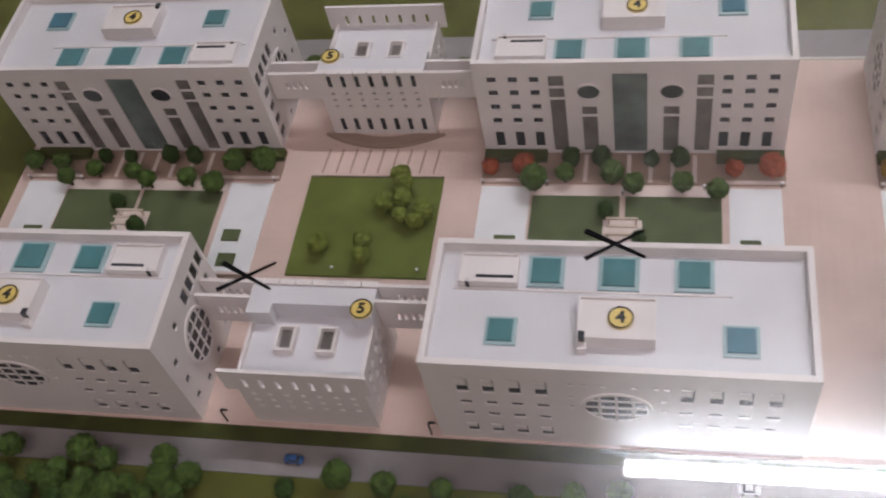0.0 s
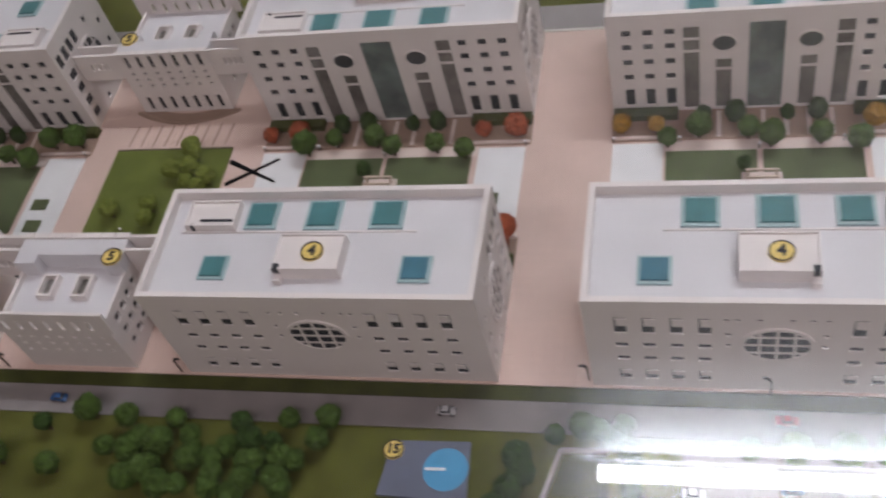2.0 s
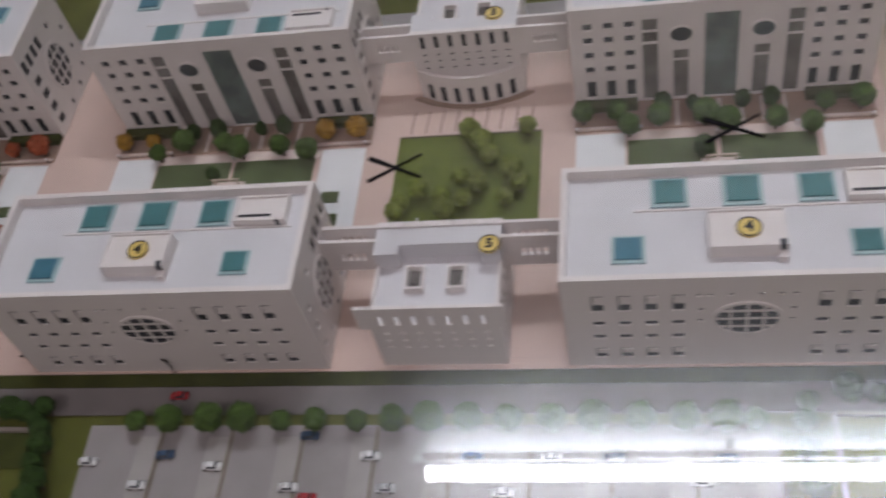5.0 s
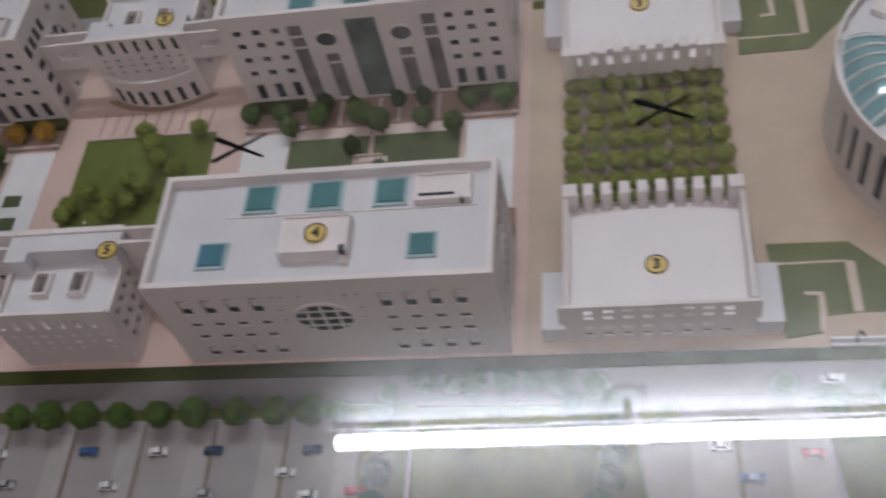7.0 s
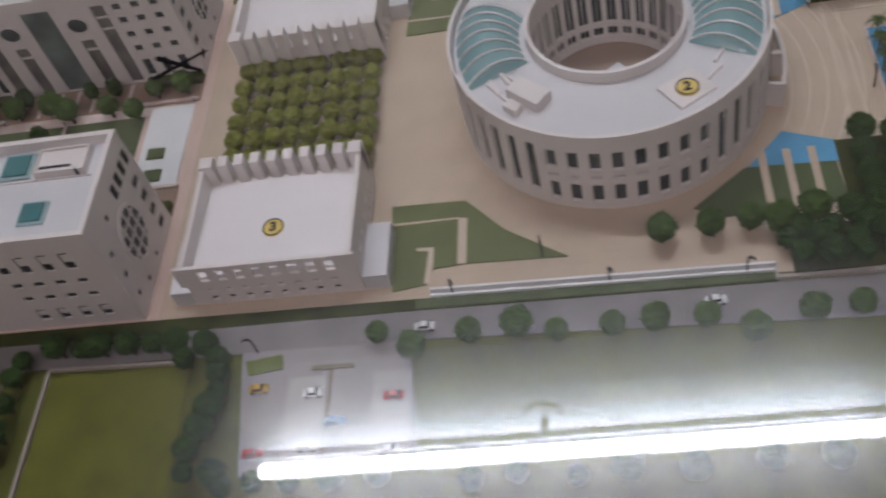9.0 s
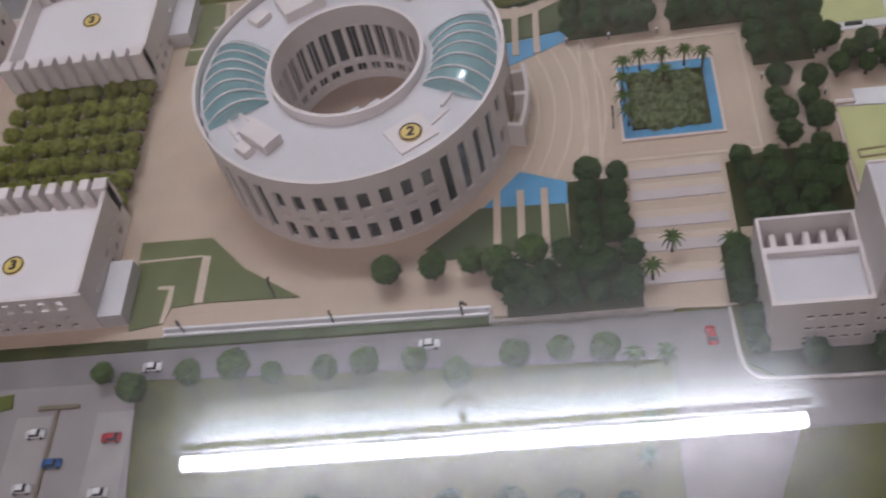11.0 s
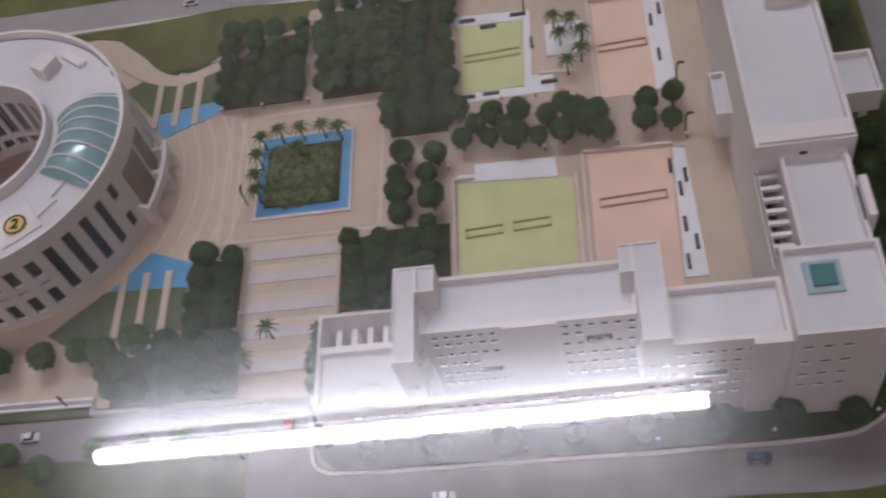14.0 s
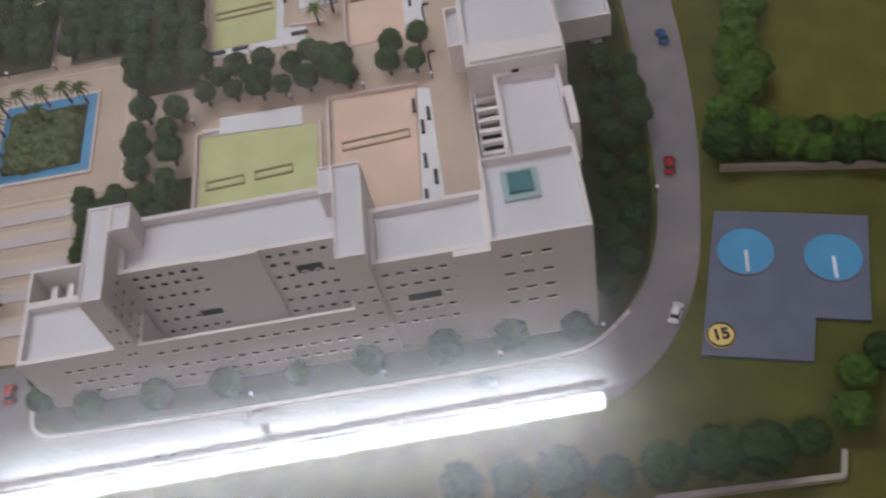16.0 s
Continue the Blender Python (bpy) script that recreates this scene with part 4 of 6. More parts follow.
        p.location = (r * math.cos(a) * U, r * math.sin(a) * U, RZ * U)
        p.rotation_euler = (0, 0, a + math.pi / 2)
    bm = bmesh.new()
    disc(bm, 0, 0, 0.03, 0.06, 1.49, 40)
    part("inner_court", bm, M["brown"], ob, "brown paved inner court")
    bm = bmesh.new()
    disc(bm, 0.35, 0.1, 0.06, 0.10, 0.55, 24)
    part("planter", bm, M["lawn_dark"], ob, "dark round planter")
    # east entrance: brown glazing and a low curved porch screen
    for a0, a1 in ((-14.0, -1.6), (0.2, 8.5)):
        bm = bmesh.new()
        ring(bm, 0, 0, 0.35, 1.50, RO - 0.03, RO + 0.012, a0, a1, 10)
        part("entrance_glazing", bm, M["entrance"], ob, "brown tinted entrance glazing")
    for a0, a1 in ((-16.5, -15.0), (-1.6, 0.2), (9.5, 11.0)):
        bm = bmesh.new()
        ring(bm, 0, 0, 0.0, 0.62, RO - 0.01, RO + 0.32, a0, a1, 3)
        part("porch_wall", bm, M["white"], ob)
    bm = bmesh.new()
    ring(bm, 0, 0, 0.48, 0.70, RO + 0.24, RO + 0.32, -17.5, 12.0, 16)
    part("porch_screen", bm, M["white"], ob, "low curved white porch screen")
    for deg, r, sx, sy in ((10, 0.75, 0.5, 0.05), (150, 0.6, 0.7, 0.06), (70, 0.5, 0.3, 0.3), (265, 0.8, 0.8, 0.06)):
        bm = bmesh.new()
        box(bm, -sx / 2, -sy / 2, 0.1, sx / 2, sy / 2, 0.22)
        w = part("court_seat", bm, M["roof"], ob, "pale low seat in the inner court")
        w.location = (r * math.cos(radians(deg)) * U, r * math.sin(radians(deg)) * U, 0)
        w.rotation_euler = (0, 0, radians(deg + 60))
    number_disc("2", X + 2.42 * math.cos(radians(304)), Y + 2.42 * math.sin(radians(304)), HT - 0.08)


M["vault"] = mat("teal_vault_glazing", (0.20, 0.36, 0.38), 0.06, 0.06, 50, spec=0.6)
ring_building()


# ---- the angled school block at the east end ----
def flat_block(parent, x0, y0, x1, y1, z1, z0=0.0, south=None, east=None, west=None, rim=0.07, name="wing", roof=True, drop=0.11, north=True):
    """One wing: walls, openings on named sides, roof sheet and raised rim."""
    w = new(name)
    w.empty_display_size = 0.01
    w.parent = parent
    bm = bmesh.new()
    specs = (("south", south or [], lambda a, d, z: (a, y0 + d, z), x0, x1), ("north", [], lambda a, d, z: (a, y1 - d, z), x0, x1),
             ("west", west or [], lambda a, d, z: (x0 + d, a, z), y0, y1), ("east", east or [], lambda a, d, z: (x1 - d, a, z), y0, y1))
    for nm, holes, f, a0, a1 in specs:
        if north or nm != "north":
            facade(bm, f, a0, a1, z0, z1, holes, 0.03)
    for a, b, c, d in ((x0, y0, x1, y0 + rim), (x0, y1 - (rim if north else 0.001), x1, y1), (x0, y0 + rim, x0 + rim, y1 - rim), (x1 - rim, y0 + rim, x1, y1 - rim)):
        box(bm, a, b, z1, c, d, z1 + 0.025)
    e = 0.01
    inner = [(x0 + rim - e, y0 + rim - e, x1 - rim + e, y0 + rim), (x0 + rim - e, y0 + rim, x0 + rim, y1 - rim), (x1 - rim, y0 + rim, x1 - rim + e, y1 - rim)]
    if north:
        inner.append((x0 + rim - e, y1 - rim, x1 - rim + e, y1 - rim + e))
    for a, b, c, d in inner:
        box(bm, a, b, max(z0, z1 - (drop + 0.03 if roof else 1.2)), c, d, z1 - 0.002)
    part("wall", bm, M["white"], w)
    for nm, holes, f, a0, a1 in specs:
        for h in holes:
            p = f((h[0] + h[2]) / 2, 0.042, (h[1] + h[3]) / 2)
            if nm in ("south", "north"):
                pane(w, "dark", *p, h[2] - h[0] + 0.02, 0.03, h[3] - h[1] + 0.02)
            else:
                pane(w, "dark", *p, 0.03, h[2] - h[0] + 0.02, h[3] - h[1] + 0.02)
    if roof:
        bm = bmesh.new()
        box(bm, x0 + rim, y0 + rim, z1 - 0.2, x1 - rim, y1 - rim, z1 - drop)
        part("roof", bm, M["roof"], w)
    return w


def grid(x0, x1, n, zs, w=0.13, h=0.09):
    return [(x0 + (x1 - x0) * i / (n - 1) - w / 2, z, x0 + (x1 - x0) * i / (n - 1) + w / 2, z + h) for i in range(n) for z in zs]


def school():
    ob = thing("school_building", 0, 0, 0, 0, "white angular model school with stepped flat roofs", "building")
    Z5 = (0.35, 0.75, 1.15, 1.5, 1.85)
    # west porch: open frame behind, low roof in front
    flat_block(ob, 42.28, -1.3, 43.84, -0.24, 1.4, south=grid(42.9, 43.7, 5, (0.3, 0.6, 0.95)), name="porch_wing")
    flat_block(ob, 42.28, -0.24, 43.84, 0.42, 1.4, name="portico", roof=False, rim=0.05)
    for i in range(5):
        bm = bmesh.new()
        box(bm, 42.5 + i * 0.27, -0.02, 0.3, 42.6 + i * 0.27, 0.30, 1.1)
        part("portico_column", bm, M["white"], ob)
    # first tower
    flat_block(ob, 43.83, -1.3, 44.17, 0.34, 2.72, south=grid(43.95, 44.05, 2, Z5, 0.07, 0.1), east=grid(-1.12, -0.72, 3, (0.45, 0.75, 1.05, 1.35, 1.65, 1.95, 2.2), 0.11, 0.12), name="tower", rim=0.03, drop=0.02)
    flat_block(ob, 44.17, -0.13, 44.47, 0.34, 2.72, name="tower", rim=0.03, drop=0.02)
    # main hall between the towers
    ROWS = (0.55, 0.87, 1.19, 1.51, 1.83, 2.06)
    main = [h for h in grid(44.36, 45.26, 6, ROWS, 0.10, 0.11) if not (44.95 < h[0] + 0.05 < 45.35 and 0.8 < h[1] < 1.3)] + [(44.93, 0.86, 45.3, 1.06)]
    main += [h for h in grid(46.36, 47.36, 6, ROWS, 0.10, 0.11) if not (46.6 < h[0] + 0.05 < 47.2 and 1.6 < h[1] < 1.95)] + [(46.66, 1.56, 47.06, 1.80)]
    flat_block(ob, 44.17, -0.62, 47.46, 0.36, 2.3, south=main, name="main_wing")
    bm = bmesh.new()
    box(bm, 45.42, -0.68, 0.42, 46.25, -0.62, 2.36)
    part("front_panel", bm, M["white"], ob)
    flat_block(ob, 44.17, -1.3, 47.46, -0.62, 1.4, south=grid(44.4, 47.3, 14, (0.3, 0.62, 1.05), 0.13, 0.1), name="terrace_wing", rim=0.05, roof=False, north=False)
    bm = bmesh.new()
    box(bm, 44.23, -1.24, 0.3, 47.4, -0.63, 0.42)
    part("terrace_deck", bm, M["roof"], ob)
    # second tower
    flat_block(ob, 47.46, -1.3, 47.88, 0.36, 2.72, south=grid(47.56, 47.78, 2, Z5, 0.1, 0.1), name="tower", rim=0.03, drop=0.02)
    flat_block(ob, 47.26, -0.14, 47.46, 0.36, 2.72, name="tower", rim=0.03, drop=0.02)
    # middle and corner wings
    mid = [h for h in grid(48.02, 49.46, 8, (0.62, 0.95, 1.3, 1.62, 1.94), 0.11, 0.1) if not (48.15 < h[0] + 0.05 < 48.8 and 1.1 < h[1] < 1.5)] + [(48.22, 1.2, 48.72, 1.42)]
    flat_block(ob, 47.88, -1.2, 49.56, -0.22, 2.3, south=mid, name="middle_wing")
    bm = bmesh.new()
    box(bm, 49.02, -1.3, 0, 49.56, -1.2, 2.32)
    part("front_panel", bm, M["white"], ob)
    flat_block(ob, 49.56, -1.4, 50.95, 0.05, 2.65, south=grid(49.75, 50.3, 3, (1.0, 1.35, 1.75, 2.2), 0.15, 0.1), name="corner_wing", rim=0.05)
    sk = new("skylight")
    sk.parent = ob
    for s, z0, z1, k in ((0.52, 2.54, 2.60, "sky_frame"), (0.34, 2.60, 2.66, "sky_pane")):
        bm = bmesh.new()
        box(bm, 50.1 - s / 2, -0.45 - s / 2, z0, 50.1 + s / 2, -0.45 + s / 2, z1)
        part("frame" if s > 0.4 else "pane", bm, M[k], sk)
    # east wing with a stair slot, and the north wing
    flat_block(ob, 49.98, 0.05, 51.02, 2.06, 2.2, name="east_wing")
    flat_block(ob, 49.58, 0.05, 49.66, 2.06, 1.9, name="stair_wall", rim=0.02, roof=False)
    # Black block under the slats paints in the shade of the well.
    bm = bmesh.new()
    box(bm, 49.66, 0.05, 0, 49.98, 2.06, 0.9)
    part("stair_well", bm, M["black"], ob, "stair well block painted black for its deep shade")
    for i in range(9):
        bm = bmesh.new()
        box(bm, 49.66, 1.98 - i * 0.225, 1.78, 49.98, 1.91 - i * 0.225, 1.86)
        part("stair_slat", bm, M["white"], ob)
    bm = bmesh.new()
    box(bm, 51.0, 0.6, 1.6, 51.12, 1.35, 2.45)
    part("side_fin", bm, M["white"], ob)
    pane(ob, "dark", 50.99, 0.97, 2.27, 0.03, 0.6, 0.07, "vent_slot")
    flat_block(ob, 49.60, 2.06, 51.15, 9.0, 2.47, name="north_wing")
    bm = bmesh.new()
    box(bm, 49.66, 2.1, 2.36, 51.1, 2.42, 2.55)
    box(bm, 49.66, 2.42, 2.36, 50.1, 2.5, 2.52)
    part("roof_step", bm, M["white"], ob)
    pane(ob, "dark", 50.35, 2.05, 2.2, 0.12, 0.04, 0.14)
    bm = bmesh.new()
    box(bm, 50.3, 5.2, 2.36, 51.0, 5.9, 2.7)
    part("roof_hut", bm, M["white"], ob)
    flat_block(ob, 51.15, 4.0, 52.2, 5.0, 1.2, z0=0.7, name="side_canopy", rim=0.05)
    bm = bmesh.new()
    box(bm, 51.9, 4.1, 0, 52.05, 4.9, 0.7)
    part("canopy_pier", bm, M["white"], ob)
    flat_block(ob, 49.32, 3.85, 49.6, 4.85, 1.25, z0=0.6, name="side_canopy", rim=0.04)
    number_disc("1", 50.65, 5.55, 2.7)


school()

for s in (1, -1):
    def fy(y):
        return y if s == 1 else 9.5 - y
    slab("hall_lawn", M["lawn_pale"], [(a, fy(b)) for a, b in ((30.6, 2.19), (32.1, 2.16), (32.89, 1.33), (34.07, 0.56), (32.14, 0.61), (31.5, 0.55), (31.38, 0.2), (30.73, 0.1))], 0.03, 0.06, "blue-green flocked lawn beside the hall", "lawn")
    slab("garden_path", M["band"], [(a, fy(b)) for a, b in ((31.97, 0.6), (32.14, 0.6), (32.14, 1.7), (31.97, 1.72))], 0.06, 0.075, "pale path cut into the lawn", "path")
    slab("garden_path", M["band"], [(a, fy(b)) for a, b in ((31.42, 0.2), (31.5, 0.6), (31.5, 1.05), (31.16, 1.07), (31.16, 1.0), (31.4, 0.98), (31.34, 0.2))], 0.06, 0.075, "pale path cut into the lawn", "path")
    slab("garden_path", M["band"], [(a, fy(b)) for a, b in ((30.65, 1.68), (31.97, 1.70), (31.97, 1.74), (30.65, 1.73))], 0.06, 0.075, "pale path cut into the lawn", "path")

# ---- forecourt with pond, steps and basins ----
slab("blue_basin", M["water"], [(37.55, 2.25), (38.3, 3.1), (39.35, 2.68), (39.2, 2.2)], 0.03, 0.045, "blue triangular water basin", "basin")
slab("blue_basin", M["water"], [(37.7, 6.7), (38.1, 6.05), (39.45, 6.68), (39.45, 7.0)], 0.03, 0.045, "blue triangular water basin", "basin")
slab("basin_lawn", M["lawn_court"], [(36.46, 1.4), (37.5, 2.26), (39.15, 2.2), (39.2, 1.25), (36.9, 1.12)], 0.03, 0.06, "blue-green flocked lawn beside the round building", "lawn")
slab("basin_lawn", M["lawn_court"], [(37.0, 7.6), (37.7, 6.75), (39.4, 7.0), (39.4, 8.2), (37.5, 7.9)], 0.03, 0.06, "blue-green flocked lawn beside the round building", "lawn")
for x in (37.84, 38.3, 38.76):
    slab("garden_path", M["sand_pave"], rect(x - 0.07, 1.2, x + 0.07, 2.6), 0.06, 0.085, "sand coloured garden path", "path")
    slab("garden_path", M["sand_pave"], rect(x - 0.07, 6.35, x + 0.07, 7.9), 0.06, 0.085, "sand coloured garden path", "path")
slab("curved_lawn", M["lawn"], [(35.44, 9.57), (36.56, 9.26), (37.38, 8.48), (37.74, 7.93), (38.36, 7.82), (39.16, 8.34), (40.27, 8.57), (41.09, 9.05), (41.19, 9.67), (39.33, 9.85)], 0.03, 0.06, "green flocked lawn with a curved edge", "lawn")
slab("curved_path", M["sand_pave"], rounded([(36.7, 8.35), (37.4, 7.75), (38.3, 7.45), (39.2, 7.85), (40.3, 8.5)]) + rounded([(40.2, 8.72), (39.2, 8.15), (38.4, 7.78), (37.8, 7.95), (37.1, 8.75)]), 0.06, 0.08, "sand coloured curved path along the lawn", "path")
slab("garden_bed", M["lawn_dark"], rect(38.0, -0.25, 40.4, 0.75), 0.03, 0.07, "dark green flocked bed under the trees", "garden bed")
slab("garden_bed", M["lawn_dark"], rect(39.2, 1.2, 40.25, 2.7), 0.03, 0.07, "dark green flocked bed under the trees", "garden bed")
slab("garden_bed", M["lawn_dark"], [(41.85, -0.3), (42.25, -0.3), (42.25, 1.3), (43.8, 1.3), (43.8, 0.5), (44.0, 0.5), (44.0, 1.3), (44.3, 1.3), (44.3, 3.0), (43.0, 3.0), (42.2, 2.8), (42.2, 1.0), (41.85, 0.9)], 0.03, 0.07, "dark green flocked bed under the trees", "garden bed")
slab("grove_bed", M["lawn_dark"], rect(39.4, 6.65, 41.15, 8.65), 0.03, 0.07, "dark green flocked bed under the grove", "garden bed")
slab("grove_bed", M["lawn_dark"], rect(41.6, 6.6, 43.1, 9.2), 0.03, 0.07, "dark green flocked bed under the grove", "garden bed")
slab("grove_bed", M["lawn_dark"], rect(43.1, 5.3, 44.3, 9.2), 0.03, 0.07, "dark green flocked bed under the grove", "garden bed")
for y in (0.2, 0.9, 1.45, 2.1, 2.62):
    slab("plaza_step", M["step"], rect(40.4, y, 42.1, y + 0.22), 0.03, 0.055, "pale step across the forecourt", "step")
    slab("plaza_step", M["band"], rect(40.4, y + 0.22, 42.1, y + 0.40), 0.03, 0.045, "pink step across the forecourt", "step")
for x0, y0, x1, y1 in ((39.6, 3.15, 39.68, 6.5), (39.9, 3.15, 39.96, 6.5), (39.6, 3.08, 43.0, 3.15), (39.6, 6.3, 43.0, 6.36), (42.9, 3.15, 42.96, 6.3)):
    slab("paving_band", M["band"], rect(x0, y0, x1, y1), 0.03, 0.042, "pale paving band round the pond", "paving")
for k in range(5):
    bm = bmesh.new()
    ring(bm, 35.15, 4.72, 0.03, 0.04, 3.55 + k * 0.34, 3.6 + k * 0.34, -26, 26, 30)
    tagged(part("paving_band", bm, M["band"]), "pale curved paving band round the building", "paving", "", "structure")


def pond():
    ob = thing("pond", 41.34, 4.63, 0.03, 0, "square blue acrylic pond with a planted island", "pond")
    bm = bmesh.new()
    box(bm, -0.96, -1.0, 0, 0.96, 1.02, 0.03)
    part("water", bm, M["water"], ob)
    bm = bmesh.new()
    for a in (rect(-1.0, -1.05, 1.0, -0.99), rect(-1.0, 1.01, 1.0, 1.07), rect(-1.0, -0.99, -0.95, 1.01), rect(0.95, -0.99, 1.0, 1.01)):
        prism(bm, a, 0, 0.045)
    part("rim", bm, M["stair"], ob)
    bm = bmesh.new()
    box(bm, -0.78, -0.78, 0.03, 0.75, 0.72, 0.08)
    part("island", bm, M["lawn_dark"], ob, "dark green planted island")


pond()


# white fence with lamps along the forecourt
def fence(pts, h):
    ob = thing("garden_wall", 0, 0, 0, 0, "long low white double-railed fence along the road", "fence")
    for (xa, ya), (xb, yb) in zip(pts, pts[1:]):
        for off, z0, z1 in ((0.0, 0.03, h), (0.10, 0.03, h + 0.06)):
            bm = bmesh.new()
            prism(bm, [(xa, ya + off), (xb, yb + off), (xb, yb + off + 0.05), (xa, ya + off + 0.05)], z0, z1)
            part("rail", bm, M["marble"], ob)


fence([(31.48, -0.105), (37.7, -0.19)], 0.10)
low_wall([(37.7, -0.33), (40.9, -0.36)], 0.1, 0.07)
low_wall([(37.7, -0.36), (37.7, 0.0)], 0.1, 0.07)
for pts in ([(41.83, -0.38), (41.86, -1.5), (42.0, -1.75), (42.3, -1.85), (47.9, -1.88), (50.45, -1.86), (50.95, -1.68), (51.45, -1.25)],):
    low_wall(rounded(pts), 0.06, 0.06, "kerb", "kerb", "pale kerb along the garden edge")
slab("school_garden", M["lawn_dark"], [(42.0, -0.4), (42.0, -1.5), (42.4, -1.78), (50.4, -1.8), (50.95, -1.6), (51.4, -1.2), (51.9, -0.5), (52.2, 0.5), (52.4, 1.93), (52.55, 4.6), (52.6, 9), (51.1, 9), (51.1, -1.3), (42.3, -1.3), (42.3, -0.4)],
     0, 0.03, "dark green flocked garden round the school", "garden bed")


def street_lamp(x, y, rz):
    ob = thing("street_lamp", x, y, 0.03, rz, "thin black model street lamp with a curved arm", "street lamp", "street lamps")
    bm = bmesh.new()
    disc(bm, 0, 0, 0, 0.42, 0.018, 8)
    part("pole", bm, M["black"], ob)
    bm = bmesh.new()
    for i in range(6):
        a, b = math.pi * 0.75 * i / 6, math.pi * 0.75 * (i + 1) / 6
        box(bm, 0.09 - 0.09 * math.cos(a), -0.02, 0.42 + 0.08 * math.sin(a) - 0.015, 0.09 - 0.09 * math.cos(b), 0.02, 0.42 + 0.08 * math.sin(b) + 0.015)
    part("arm", bm, M["black"], ob)
    return ob


for x, y, rz in ((31.9, -0.05, -60), (34.8, -0.1, -60), (33.6, 0.6, 100), (37.2, -0.15, -30), (8.1, 0.1, 180), (11.3, -0.08, 160), (-4.3, 0.0, 0), (-0.2, 0.0, 0), (28.2, -1.0, 200), (48.9, 4.6, 0), (48.9, 5.9, 0), (46.0, 8.3, 0), (40.2, 4.0, 90)):
    street_lamp(x, y, rz)


# ---- sports courts ----
def courts():
    slab("green_court", M["court_green"], [(44.48, 1.0), (46.62, 1.0), (46.67, 3.78), (44.46, 3.92)], 0.03, 0.05, "lime green sports court sheet", "court")
    slab("court_apron", M["marble"], [(44.46, 3.95), (46.4, 3.82), (46.38, 4.3), (44.8, 4.35), (44.8, 4.1), (44.46, 4.12)], 0.03, 0.06, "white terrace behind the court", "terrace")
    slab("peach_court", M["court_orange"], [(46.95, 1.0), (48.4, 1.0), (48.55, 4.2), (47.0, 4.27)], 0.03, 0.05, "peach coloured sports court sheet", "court")
    slab("white_walk", M["marble"], [(48.45, 1.3), (48.86, 1.3), (48.82, 4.15), (48.6, 4.2)], 0.03, 0.06, "white walkway beside the court", "path")
    slab("green_court", M["court_green"], rect(44.6, 6.25, 45.9, 8.15), 0.03, 0.05, "lime green sports court sheet", "court")
    slab("court_apron", M["marble"], [(44.4, 6.0), (46.5, 6.0), (46.5, 6.5), (46.05, 6.5), (46.1, 8.4), (44.4, 8.5), (44.5, 8.2), (45.95, 8.15), (45.9, 6.22), (44.55, 6.22)], 0.03, 0.06, "white apron round the court", "terrace")
    slab("peach_court", M["court_orange"], rect(47.4, 5.65, 48.5, 8.3), 0.03, 0.05, "peach coloured sports court sheet", "court")
    slab("white_walk", M["marble"], rect(48.5, 5.7, 48.9, 8.3), 0.03, 0.06, "white walkway beside the court", "path")
    slab("white_terrace", M["marble"], rect(46.4, 6.95, 47.2, 7.85), 0.03, 0.1, "small white terrace with palms", "terrace")
    for x, y, w in ((44.95, 2.72, 0.72), (45.85, 2.78, 0.72), (47.75, 3.1, 1.25), (45.25, 7.2, 1.2), (47.95, 7.0, 1.0)):
        ob = thing("goal_frame", x, y, 0.05, 3, "low brown rectangular frame lying on the court", "frame", "court frames")
        for a in (rect(-w / 2, -0.1, w / 2, -0.08), rect(-w / 2, 0.08, w / 2, 0.1), rect(-w / 2, -0.08, -w / 2 + 0.02, 0.08), rect(w / 2 - 0.02, -0.08, w / 2, 0.08)):
            bm = bmesh.new()
            prism(bm, a, 0, 0.05)
            part("bar", bm, M["court_line"], ob)
    for pts in ([(44.40, 1.0), (44.38, 3.98), (44.8, 4.0)], [(46.85, 1.0), (46.9, 4.33), (48.6, 4.28)], [(46.72, 1.0), (46.74, 3.8)], [(44.42, 6.1), (44.45, 8.5)], [(47.33, 5.6), (47.33, 8.4), (48.5, 8.4)], [(46.2, 6.5), (46.9, 6.45)]):
        low_wall(pts, 0.12, 0.05, "court_wall", "stair", "thin pale court wall")
    for x, y in ((48.5, 3.75), (48.62, 3.2), (48.75, 3.5), (48.6, 2.4), (48.75, 2.0), (48.55, 1.6), (48.6, 7.6), (48.65, 6.6), (46.1, 7.4), (48.8, 7.9)):
        solid("bench", M["dim"], "small dark bench on the white walkway", "bench", build=lambda bm: (box(bm, x - 0.03, y - 0.15, 0.06, x + 0.03, y + 0.15, 0.12)), group="court benches")


courts()


def garden_range():
    """Low white range with small windows behind the grove."""
    ob = thing("garden_range", 0, 0, 0, 0, "low white model building behind the dark grove", "building")
    flat_block(ob, 41.9, 9.35, 45.25, 10.4, 1.16, south=grid(42.1, 45.0, 14, (0.3, 0.62), 0.11, 0.13), name="range_wing")


garden_range()
for x, y in ((44.75, 8.3), (45.85, 8.3), (45.2, 8.05), (44.7, 6.1), (45.2, 6.12), (46.4, 6.25)):
    solid("bench", M["dim"], "small dark bench on the white apron", "bench", build=lambda bm: (box(bm, x - 0.17, y - 0.03, 0.06, x + 0.17, y + 0.03, 0.12)), group="court benches")


